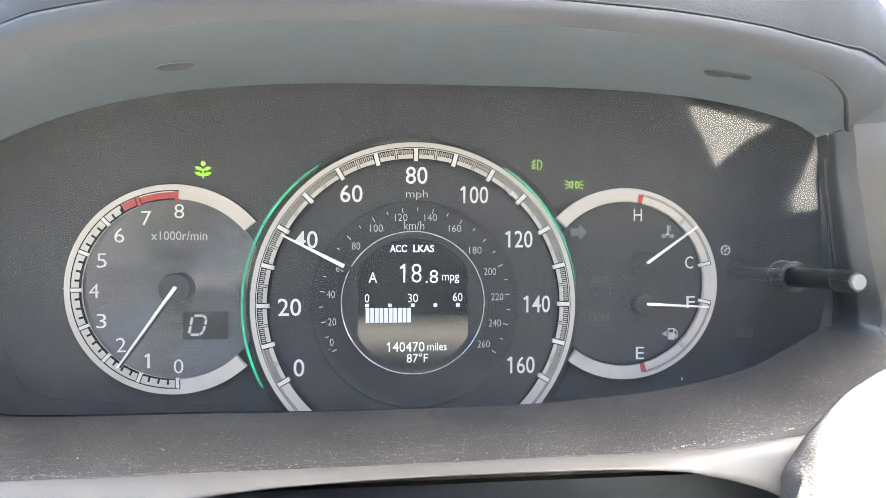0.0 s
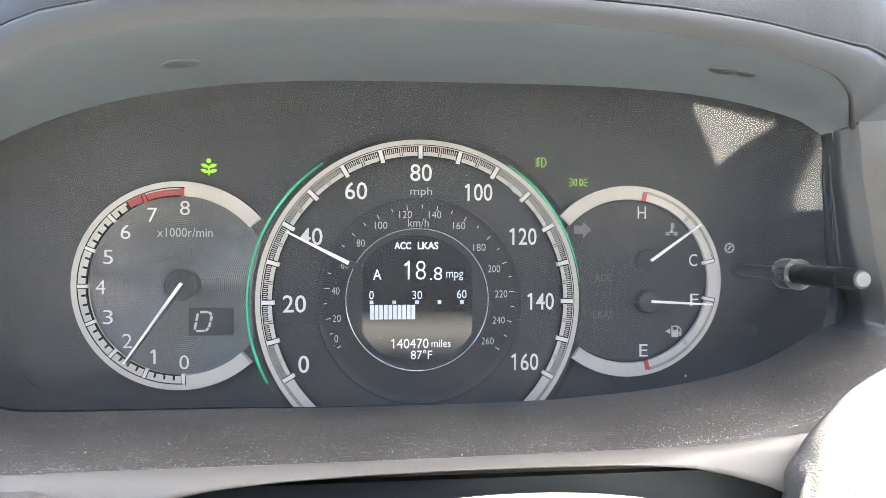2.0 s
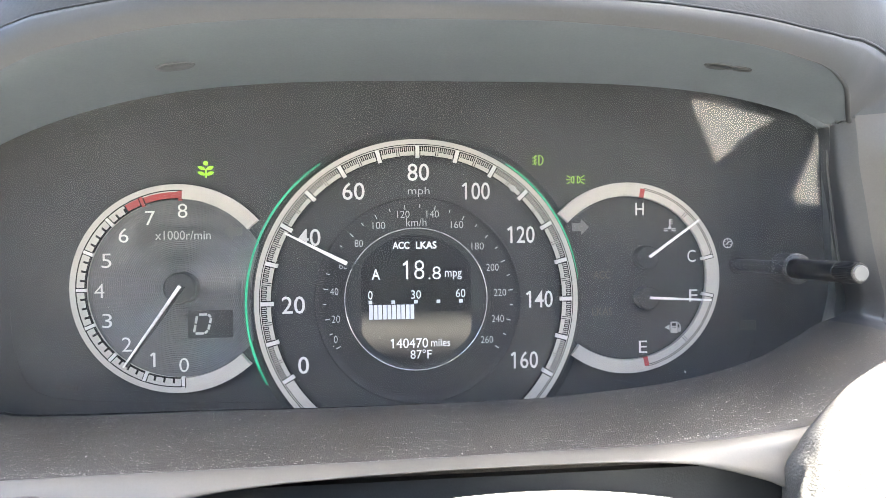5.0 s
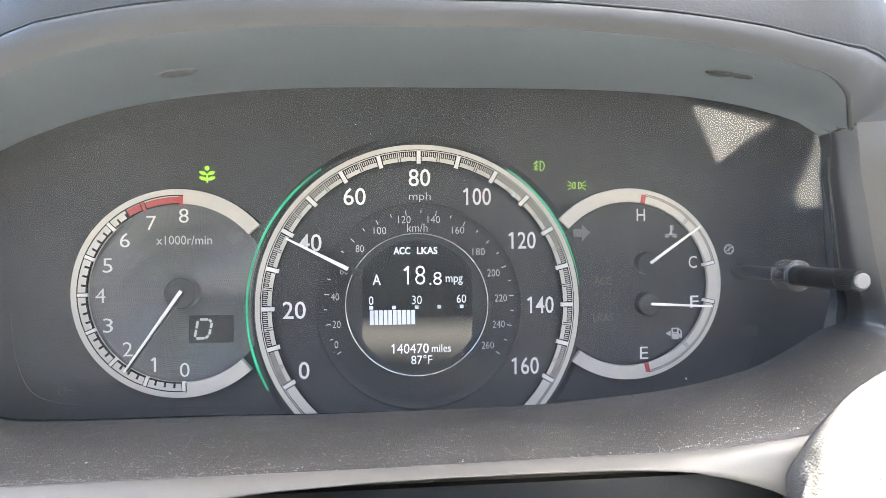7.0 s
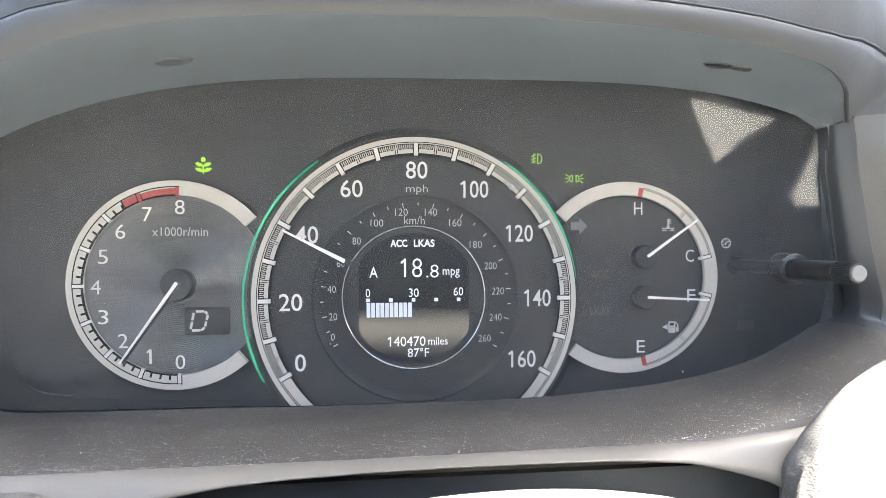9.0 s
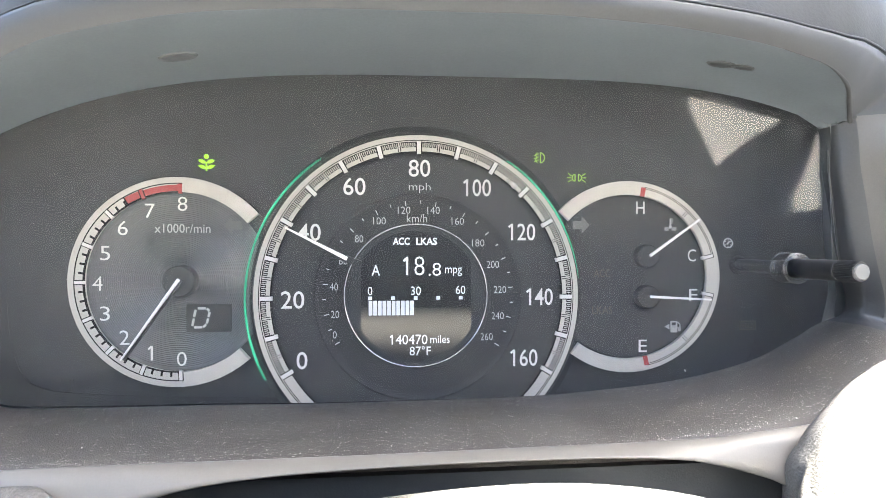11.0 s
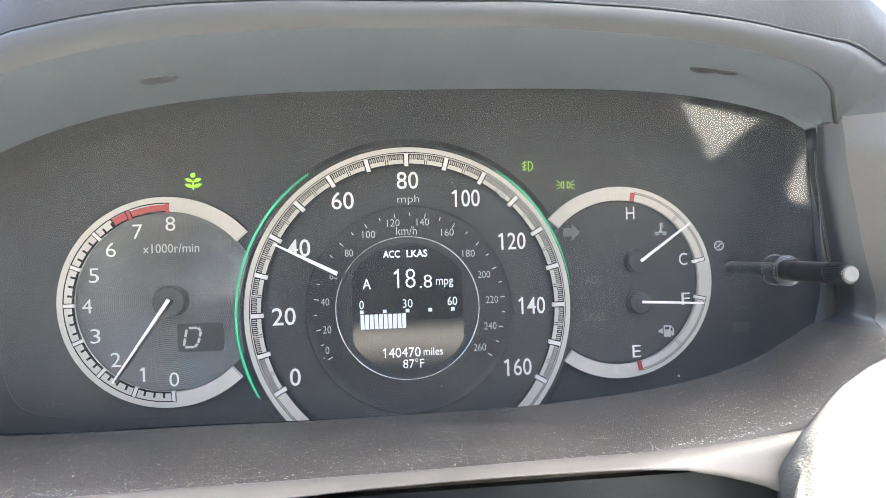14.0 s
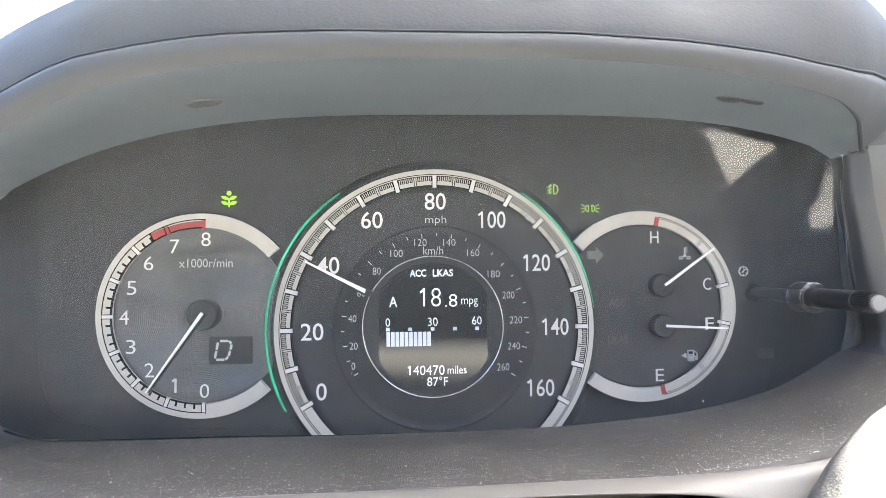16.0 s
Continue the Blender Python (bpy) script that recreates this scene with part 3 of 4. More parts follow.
gramp.color_ramp.elements[1].color = (0, 0, 0, 1)
middle = gramp.color_ramp.elements.new(0.62)
middle.color = (0.0105, 0.0105, 0.0105, 1)
gramp.color_ramp.interpolation = "EASE"
gn.links.new(gramp.outputs[0], gn.nodes["Principled BSDF"].inputs["Emission Strength"])
part("odometer_field", made(add_plate, [(x, z) for x, z in edge if z < Z0 - 0.0030], SY + 0.00004, 0.0001), GLOW, screen, "beige fading field behind the mileage")
for words, x, z, w, h, b in (("ACC", -0.0076, 0.0243, 0.0073, 0.0032, 0.036), ("LKAS", 0.0034, 0.0243, 0.0090, 0.0032, 0.036), ("A", -0.0186, 0.0118, 0.0036, 0.0046, 0.02), ("18", -0.0022, 0.0136, 0.0092, 0.0082, 0.0),
                             (".8", 0.0069, 0.0121, 0.0054, 0.0056, 0.005), ("mpg", 0.0151, 0.0110, 0.0074, 0.0037, 0.01), ("0", -0.0211, 0.0028, 0.0019, 0.0037, 0.01), ("30", -0.0013, 0.0028, 0.0043, 0.0037, 0.01),
                             ("60", 0.0182, 0.0031, 0.0042, 0.0036, 0.01), ("140470", -0.0044, -0.0184, 0.0162, 0.0042, 0.012), ("miles", 0.0092, -0.0184, 0.0084, 0.0034, 0.01), ("87\u00b0F", 0.0006, -0.0233, 0.0092, 0.0040, 0.012)):
    if words[0] == "1":
        k = h / 0.0082
        left = x - w / 2 + 0.0014 * k
        x, w = x + 0.0007 * k, w - 0.0014 * k
        part("text_flag", made(add_bar, left - 0.0013 * k, Z0 + z + 0.0021 * k, left + 0.0005 * k, Z0 + z + 0.0036 * k, 0.0009 * k, 0.0009 * k, SY - 0.00008, 0.0001), TEXT, screen)
    lettering("display_text", words, x, z, w, h, SY, TEXT, screen, b - 0.014)
for i in range(5):
    x = -0.0211 + 0.00985 * i
    part("scale_square", made(add_plate, [(x - 0.0008, Z0 - 0.0011), (x + 0.0008, Z0 - 0.0011), (x + 0.0008, Z0 + 0.0004), (x - 0.0008, Z0 + 0.0004)], SY, 0.0001), BARS, screen)
for i in range(10):
    x = -0.0217 + 0.00199 * i
    part("economy_bar", made(add_plate, [(x, Z0 - 0.0078), (x + 0.0016, Z0 - 0.0078), (x + 0.0016, Z0 - 0.0015), (x, Z0 - 0.0015)], SY, 0.0001), BARS, screen)

# ---- tachometer ----
TX, TZ = -0.1009, 0.0072
tach = thing("tachometer", "round tachometer with grooved grey dial and red upper scale", "tachometer", "dials of the instrument cluster")
ridges = [(0.0376, 0.0030), (0.0376, 0.0022), (0.0366, 0.0020)]
r = 0.0364
while r > 0.004:
    ridges += [(r, 0.00205), (r - 0.0004, 0.00183)]
    r -= 0.0008
part("grooved_dial", made(add_lathe, TX, TZ, ridges + [(0, 0.0019)], 128), GROOVE, tach, "grey dial with fine circular grooves")
ring = part("scale_ring", made(add_arc, TX, TZ, 0.0378, 0.0439, 138.4, 409, 0.0, 0.0030), BAND, tach, "cream printed scale ring")
bm = bmesh.new()
add_arc(bm, TX, TZ, 0.04105, 0.04150, 178, 363, -0.00006, 0.0001)
add_arc(bm, TX, TZ, 0.0439, 0.0442, 178, 409, 0.0005, 0.002)
add_arc(bm, TX, TZ, 0.03755, 0.0379, 178, 363, -0.00006, 0.0012)
add_tick(bm, TX, TZ, 0.0378, 0.0421, 177.0, 0.00025, -0.00006, 0.0001)
for n in range(0, 33):
    a = 178 + 23 * n / 4
    if n % 4 == 0 and n < 32:
        add_tick(bm, TX, TZ, 0.0378, 0.0413, a, 0.0021, -0.00005, 0.0001)
    elif n < 27:
        add_tick(bm, TX, TZ, 0.0376, 0.0398, a, 0.0009, -0.00005, 0.0001)
tagged(part("minor_ticks", bm, LINE, ring), kind="stuff")
part("red_zone", made(add_arc, TX, TZ, 0.0379, 0.0409, 178 + 23 * 6.55, 362.5, -0.0001, 0.0002), RED, ring, "red warning zone")
bm = made(add_tick, TX, TZ, 0.0378, 0.0411, 339, 0.0022, -0.00014, 0.0001)
add_tick(bm, TX, TZ, 0.0378, 0.0411, 178 + 23 * 6.55, 0.0006, -0.00014, 0.0001)
add_arc(bm, TX, TZ, 0.0377, 0.0380, 178 + 23 * 6.55, 362.5, -0.00014, 0.0001)
part("red_zone_outline", bm, LINE, ring)
part("red_zone_line", made(add_arc, TX, TZ, 0.0406, 0.0409, 178 + 23 * 7.05, 360, -0.00016, 0.0001), BAND, ring)
for n in range(9):
    part("major_tick", made(add_tick, TX, TZ, 0.0370, 0.0411, 178 + 23 * n, 0.0013, -0.0003, 0.001), RED if n > 6 else PRINT, ring)
for n, x, z in ((0, -0.0998, -0.0253), (1, -0.1125, -0.0228), (2, -0.1230, -0.0160), (3, -0.1308, -0.0059), (4, -0.1337, 0.0067), (5, -0.1306, 0.0193), (6, -0.1235, 0.0298), (7, -0.1126, 0.0370), (8, -0.0993, 0.0400)):
    if n == 1:
        bm = made(add_bar, x + 0.0005, Z0 + z - 0.0030, x + 0.0005, Z0 + z + 0.0030, 0.0009, 0.0009, 0.0015, 0.0002)
        add_bar(bm, x - 0.0009, Z0 + z + 0.0017, x + 0.0003, Z0 + z + 0.0029, 0.0007, 0.0007, 0.0015, 0.0002)
        part("numeral", bm, PRINT, tach)
    else:
        lettering("numeral", str(n), x, z, 0.0040, 0.0060, 0.0016, PRINT, tach, -0.005)
lettering("unit_label", "x1000r/min", -0.0993, 0.0297, 0.0228, 0.0038, 0.0016, GREY, tach, 0.0)
HX, HZ = -0.0993, 0.0076
part("hub", made(add_lathe, HX, HZ, [(0, -0.0036), (0.0060, -0.0036), (0.0065, -0.0031), (0.0066, 0.0018)], 64), DIAL, tach, "round dark hub")
part("needle_body", made(add_bar, -0.1206, Z0 - 0.0242, -0.0978, Z0 + 0.0086, 0.0010, 0.0022, -0.0044, 0.0010), DARK, tach, "black underside of the needle")
part("needle", made(add_bar, -0.1214, Z0 - 0.0242, -0.0984, Z0 + 0.0086, 0.0006, 0.0013, -0.0052, 0.0012), NEEDLE, tach, "white tapered needle")
window = part("gear_window", made(add_plate, [(-0.0974, Z0 - 0.0140), (-0.0797, Z0 - 0.0140), (-0.0793, Z0 - 0.0136), (-0.0793, Z0 - 0.0026), (-0.0797, Z0 - 0.0022), (-0.0974, Z0 - 0.0022), (-0.0978, Z0 - 0.0026), (-0.0978, Z0 - 0.0136)], 0.0014, 0.0006), DARK, tach, "black gear display window")
SEG = material("lcd_segment", (0.52, 0.52, 0.50), 0.5, var=0.08, scale=900, grain=3000)
DXL, DXR, DZT, DZB = -0.0951, -0.0886, -0.0040, -0.0120
for x0, z0, x1, z1 in ((DXL + 0.0014, DZT, DXR - 0.0018, DZT), (DXL + 0.0009, DZB, DXR - 0.0022, DZB), (DXL + 0.0006, DZT - 0.0006, DXL + 0.0004, -0.0077), (DXL + 0.0004, -0.0083, DXL + 0.0002, DZB + 0.0006),
                       (DXR, DZT - 0.0016, DXR - 0.0002, -0.0077), (DXR - 0.0003, -0.0083, DXR - 0.0005, DZB + 0.0016), (DXR - 0.0014, DZT, DXR - 0.0002, DZT - 0.0012), (DXR - 0.0018, DZB, DXR - 0.0007, DZB + 0.0012)):
    x0, x1 = x0 + (z0 + 0.008) * 0.14, x1 + (z1 + 0.008) * 0.14
    part("segment", made(add_bar, x0, Z0 + z0, x1, Z0 + z1, 0.0010, 0.0010, 0.0013, 0.0002), SEG, window)

# ---- fuel and temperature gauge ----
GX, GZ = 0.0926, 0.0086
fuel = thing("fuel_and_temperature_gauge", "round gauge sharing fuel and coolant needles in a cream ring", "gauge", "dials of the instrument cluster")
part("dial", made(add_lathe, GX, GZ, [(0.0366, 0.0030), (0.0364, 0.0016), (0.0350, 0.0020), (0, 0.0020)], 96), DIAL, fuel, "matt dark dial", True)
ring = part("scale_ring", made(add_arc, GX, GZ, 0.0365, 0.0424, -47, 217, 0.0, 0.0030), BAND, fuel, "cream printed scale ring")
bm = bmesh.new()
for a0, a1 in ((11, 77), (102, 167)):
    add_arc(bm, GX, GZ, 0.0396, 0.03985, a0, a1, -0.00006, 0.0001)
    add_arc(bm, GX, GZ, 0.0403, 0.04055, a0, a1, -0.00006, 0.0001)
for a in (42.6, 44.0, 135.6, 137.2):
    add_tick(bm, GX, GZ, 0.0366, 0.0397, a, 0.00025, -0.00006, 0.0001)
for a in (76.6, 102.3):
    add_tick(bm, GX, GZ, 0.0365, 0.0406, a, 0.0019, -0.00005, 0.0001)
part("scale_lines", bm, LINE, ring)
for a, m in ((10.2, RED), (76.6, PRINT), (102.3, PRINT), (167.5, RED)):
    part("major_tick", made(add_tick, GX, GZ, 0.0348 if m is PRINT else 0.0362, 0.0402, a, 0.0013 if m is PRINT else 0.0020, -0.0002, 0.001), m, ring)
for words, x, z in (("H", 0.0990, 0.0393), ("C", 0.1229, 0.0180), ("F", 0.1236, 0.0001), ("E", 0.1002, -0.0225)):
    lettering("letter", words, x, z, 0.0038, 0.0055, 0.0016, PRINT, fuel, -0.002)
for hx, hz, tx, tz in ((0.1010, 0.0177, 0.1236, 0.0339), (0.1011, -0.0003, 0.1290, -0.0015)):
    hub = part("hub", made(add_lathe, hx, hz, [(0, -0.0026), (0.0046, -0.0026), (0.0051, -0.0021), (0.0052, 0.0018)], 48), DIAL, fuel, "round dark hub")
    part("needle", made(add_bar, tx, Z0 + tz, hx + 0.0002, Z0 + hz + 0.0003, 0.0007, 0.0011, -0.0040, 0.0010), NEEDLE, fuel, "thin white needle")


def add_segment(bm, x0, z0, x1, z1, w, y=0.0012):
    add_bar(bm, x0, Z0 + z0, x1, Z0 + z1, w, w, y, 0.0005)


# coolant icon
bm = bmesh.new()
cx, cz = 0.1128, 0.0318
add_segment(bm, cx, cz - 0.0010, cx, cz + 0.0034, 0.0007)
for k in range(3):
    add_segment(bm, cx + 0.0003, cz + 0.0031 - 0.0011 * k, cx + 0.0017, cz + 0.0031 - 0.0011 * k, 0.00045)
add_lathe(bm, cx, cz - 0.0012, [(0, 0.0012), (0.0009, 0.0012), (0.0009, 0.0017)], 14)
for dz in (-0.0018, -0.0029):
    for s in (-1, 1):
        for k in range(3):
            x0 = cx + s * (0.0011 + 0.0009 * k)
            add_segment(bm, x0, cz + dz + (0.0002 if k % 2 else -0.0002), x0 + s * 0.0009, cz + dz + (-0.0002 if k % 2 else 0.0002), 0.0004)
for v in bm.verts:
    v.co.x, v.co.z = cx + (v.co.x - cx) * 0.72, Z0 + cz + (v.co.z - Z0 - cz) * 0.82
part("coolant_icon", bm, GREY, fuel, "grey thermometer icon")
# fuel pump icon
bm = bmesh.new()
cx, cz = 0.1146, -0.0140
add_segment(bm, cx - 0.0014, cz - 0.0024, cx - 0.0014, cz + 0.0024, 0.0005)
add_segment(bm, cx + 0.0012, cz - 0.0024, cx + 0.0012, cz + 0.0024, 0.0005)
add_segment(bm, cx - 0.0016, cz + 0.0022, cx + 0.0014, cz + 0.0022, 0.0006)
add_segment(bm, cx - 0.0016, cz + 0.0003, cx + 0.0014, cz + 0.0003, 0.0006)
add_plate(bm, [(cx - 0.0016, Z0 + cz - 0.0026), (cx + 0.0014, Z0 + cz - 0.0026), (cx + 0.0014, Z0 + cz - 0.0002), (cx - 0.0016, Z0 + cz - 0.0002)], 0.0012, 0.0005)
add_segment(bm, cx + 0.0014, cz - 0.0004, cx + 0.0021, cz - 0.0004, 0.0004)
add_segment(bm, cx + 0.0021, cz - 0.0004, cx + 0.0021, cz - 0.0019, 0.0004)
add_segment(bm, cx + 0.0021, cz - 0.0019, cx + 0.0028, cz - 0.0019, 0.0004)
add_segment(bm, cx + 0.0028, cz - 0.0019, cx + 0.0027, cz + 0.0010, 0.0004)
add_segment(bm, cx + 0.0027, cz + 0.0010, cx + 0.0016, cz + 0.0021, 0.0004)
add_plate(bm, [(cx - 0.0044, Z0 + cz), (cx - 0.0022, Z0 + cz - 0.0012), (cx - 0.0022, Z0 + cz + 0.0012)], 0.0012, 0.0005)
part("fuel_icon", bm, GREY, fuel, "grey fuel pump icon")

# ---- warning and indicator lights ----


def indicator(name, label, bm, mat):
    return tagged(part(name, bm, mat), label, "indicator light", "indicator lights of the cluster")


IY = 0.0026


def petal(bm, x, z, a, length, width):
    """A leaf shape that starts at (x, z) and points along a degrees from the right."""
    d = Vector((math.cos(radians(a)), math.sin(radians(a))))
    n = Vector((-d.y, d.x))
    ring = []
    for s in (1, -1):
        for k in range(7):
            f = k / 7 if s > 0 else 1 - k / 7
            w = width * math.sin(math.pi * f) ** 0.8 * s
            ring.append((x + d.x * length * f + n.x * w, Z0 + z + d.y * length * f + n.y * w))
    add_plate(bm, ring, IY, 0.0005)


bm = bmesh.new()
lx, lz = -0.0899, 0.0572
for dz, ln in ((-0.0020, 0.0037), (0.0003, 0.0036)):
    for a in (20, 160):
        petal(bm, lx, lz + dz, a, ln, 0.00075)
add_bar(bm, lx, Z0 + lz - 0.0032, lx, Z0 + lz + 0.0006, 0.0006, 0.0006, IY, 0.0005)
add_lathe(bm, lx, lz + 0.0030, [(0, IY), (0.0010, IY), (0.0010, IY + 0.0005)], 18)
indicator("eco_indicator", "lit yellow-green leaf symbol above the tachometer", bm, LEAF)


def half_lamp(bm, x, z, s, h, w):
    """A D-shaped lamp outline that bulges towards s."""
    last = None
    for k in range(13):
        t = math.pi * (k / 12 - 0.5)
        p = (x + s * w * math.cos(t), z + h * math.sin(t))
        if last:
            add_bar(bm, last[0], Z0 + last[1], p[0], Z0 + p[1], 0.00042, 0.00042, IY, 0.0005)
        last = p
    add_bar(bm, x, Z0 + z - h, x, Z0 + z + h, 0.00042, 0.00042, IY, 0.0005)


bm = bmesh.new()
fx, fz = 0.0536, 0.0613
half_lamp(bm, fx + 0.0002, fz, 1, 0.0022, 0.0019)
for dz in (-0.0014, 0.0, 0.0014):
    add_bar(bm, fx - 0.0027, Z0 + fz + dz - 0.0005, fx - 0.0006, Z0 + fz + dz + 0.0004, 0.0004, 0.0004, IY, 0.0005)
for k in range(4):
    add_bar(bm, fx - 0.0016 + 0.0004 * (-1) ** k, Z0 + fz - 0.0021 + 0.0011 * k, fx - 0.0016 - 0.0004 * (-1) ** k, Z0 + fz - 0.0010 + 0.0011 * k, 0.0004, 0.0004, IY, 0.0005)
indicator("fog_lamp_indicator", "lit pale green fog lamp symbol beside the speedometer", bm, LAMP)
bm = bmesh.new()
px, pz = 0.0703, 0.0526
for s in (-1, 1):
    half_lamp(bm, px + s * 0.0008, pz, s, 0.0015, 0.0013)
    for a in (-25, 0, 25):
        d = Vector((math.cos(radians(a)), math.sin(radians(a))))
        add_bar(bm, px + s * (0.0012 + 0.0014 * d.x), Z0 + pz + 0.0021 * d.y, px + s * (0.0012 + 0.0031 * d.x), Z0 + pz + 0.0046 * d.y, 0.0004, 0.0004, IY, 0.0005)
indicator("parking_lamp_indicator", "lit pale green parking lamp symbol above the fuel gauge", bm, LAMP)
for x, z, s, lab in ((-0.0786, 0.0310, -1, "unlit grey turn signal arrow on the tachometer dial"), (0.0719, 0.0315, 1, "unlit grey turn signal arrow on the fuel gauge dial")):
    bm = bmesh.new()
    ring = [(x + s * 0.0039, z), (x + s * 0.0004, z + 0.0036), (x + s * 0.0004, z + 0.0018), (x - s * 0.0036, z + 0.0018), (x - s * 0.0036, z - 0.0018), (x + s * 0.0004, z - 0.0018), (x + s * 0.0004, z - 0.0036)]
    add_plate(bm, [(a, Z0 + b) for a, b in ring], 0.0014, 0.0006)
    indicator("turn_arrow", lab, bm, material("unlit_arrow", (0.12, 0.12, 0.116), 0.55, var=0.08))
# tyre pressure symbol
bm = bmesh.new()
add_arc(bm, 0.1406, 0.0235, 0.0019, 0.0023, 0, 360, IY, 0.0005, 20)
for a in range(0, 360, 60):
    add_tick(bm, 0.1406, 0.0235, 0.0012, 0.0020, a, 0.0003, IY, 0.0005)
add_bar(bm, 0.1406 - 0.0006, Z0 + 0.0235 - 0.0006, 0.1406 + 0.0008, Z0 + 0.0235 + 0.0010, 0.0006, 0.0004, IY, 0.0005)
indicator("cruise_indicator", "unlit grey round dial symbol beside the fuel gauge", bm, GREY)
for words, x, z, w in (("ACC", 0.0815, 0.0101, 0.0076), ("LKAS", 0.0816, -0.0063, 0.0092)):
    holder = thing("unlit_indicator", "unlit dark lettering barely visible on the fuel gauge dial", "indicator light", "indicator lights of the cluster")
    lettering("dark_lettering", words, x, z, w, 0.0036, 0.0016, FAINT, holder, 0.01)
x, z = 0.1500, -0.0140
bm = bmesh.new()
for a, b, c, d in ((-0.0036, -0.0019, 0.0036, -0.0019), (0.0036, -0.0019, 0.0036, 0.0019), (0.0036, 0.0019, -0.0036, 0.0019), (-0.0036, 0.0019, -0.0036, -0.0019)):
    add_bar(bm, x + a, Z0 + z + b, x + c, Z0 + z + d, 0.0004, 0.0004, IY, 0.0005)
box = indicator("unlit_indicator", "unlit dark boxed lettering barely visible on the panel", bm, FAINT)
lettering("dark_lettering", "HOLD", x, z, 0.0058, 0.0024, IY, FAINT, box, 0.02)
bm = bmesh.new()
for k in range(5):
    add_bar(bm, 0.1474 + 0.0013 * k, Z0 - 0.0054, 0.1480 + 0.0013 * k, Z0 - 0.0044 + 0.0006 * (k % 2), 0.0004, 0.0004, IY, 0.0005)
add_bar(bm, 0.1470, Z0 - 0.0060, 0.1532, Z0 - 0.0060, 0.0004, 0.0004, IY, 0.0005)
indicator("unlit_indicator", "unlit dark symbol barely visible above the boxed lettering", bm, DIM)
bm = bmesh.new()
add_arc(bm, -0.1505, -0.0335, 0.0012, 0.0017, 0, 360, IY, 0.0005, 20)
add_bar(bm, -0.1489, Z0 - 0.0335, -0.1440, Z0 - 0.0335, 0.0005, 0.0005, IY, 0.0005)
for dx in (0.0, 0.0012):
    add_bar(bm, -0.1442 - dx, Z0 - 0.0350, -0.1442 - dx, Z0 - 0.0335, 0.0005, 0.0005, IY, 0.0005)
indicator("unlit_indicator", "unlit dark key symbol barely visible below the tachometer", bm, DIM)

# ---- trip knob ----
KX, KZ = 0.1456, 0.0136
knob = thing("trip_knob", "black ribbed trip reset knob in a clear collar", "knob")


def ribbed(profile, ribs, depth):
    """A turned shape with ribs along its side; profile lists (radius, y)."""
    rows = []
    for r, y in profile:
        rows.append([(KX + (r + (depth if q % 4 > 1 else 0)) * math.sin(TAU * q / (4 * ribs)), y, Z0 + KZ + (r + (depth if q % 4 > 1 else 0)) * math.cos(TAU * q / (4 * ribs))) for q in range(4 * ribs)])
    return grid_mesh(rows, True)


# No real hole: the disc's dark colour gives the shade inside one.
part("socket", made(add_lathe, KX, KZ, [(0, 0.0024), (0.0040, 0.0024), (0.0044, 0.0028)], 40), EDGE, knob, "flat dark disc coloured like the shade of a round hole", True)
part("stem", made(add_lathe, KX, KZ, [(0.0027, 0.0020), (0.0029, -0.0330)], 40), DIAL, knob, "dim stem behind the lens", True)
part("shaft", made(add_lathe, KX, KZ, [(0.0030, -0.0325), (0.0037, -0.0327), (0.0038, -0.0400), (0.0038, -0.0548), (0.0037, -0.0552), (0.0034, -0.0553)], 48), KNOB, knob, "glossy black shaft", True)
part("grip", ribbed([(0.0035, -0.0552), (0.0037, -0.0558), (0.0035, -0.0622), (0.0031, -0.0632), (0.0005, -0.0632)], 36, 0.00018), KNOB, knob, "ribbed black grip")
for q in range(36):
    a = TAU * (q + 0.75) / 36
    part("grip_notch", made(add_lathe, KX + 0.00384 * math.sin(a), KZ + 0.00384 * math.cos(a), [(0, -0.0564), (0.00014, -0.0563), (0.00016, -0.0558)], 6), DIM, knob)
cap = ribbed([(0.0027, -0.0630), (0.0026, -0.0636), (0.0023, -0.0638)], 36, 0.0001)
cap.faces.new([v for v in cap.verts if abs(v.co.y + 0.0638) < 1e-6])
part("end_cap", cap, KNOB_END, knob, "pale grey end cap with a notched edge")
part("collar", made(add_lathe, KX, KZ, [(0.0058, -0.0270), (0.0060, -0.0338), (0.0057, -0.0350), (0.0050, -0.0350), (0.0046, -0.0338), (0.0045, -0.0270)], 48), CLEAR, knob, "clear plastic collar", True)
for y, r, w in ((-0.0270, 0.0060, 0.00028), (-0.0292, 0.0059, 0.00014), (-0.0342, 0.0058, 0.00032), (-0.0346, 0.0050, 0.00016), (-0.0342, 0.0045, 0.00024)):
    part("collar_rim", made(add_lathe, KX, KZ, [(r + w * math.cos(TAU * k / 10), y + w * math.sin(TAU * k / 10)) for k in range(11)], 48), CLEAR_RIM, knob, "bright clear rim of the collar", True)

# ---- lower trim, column, wheel and dash panels ----


def trim_top(x):
    return lerp_table([(-0.22, -0.0425), (-0.10, -0.0402), (-0.042, -0.0394), (-0.016, -0.0391), (0.0105, -0.0386), (0.037, -0.0380), (0.0635, -0.0376), (0.09, -0.0366), (0.116, -0.0340), (0.135, -0.031), (0.20, -0.02)], x)


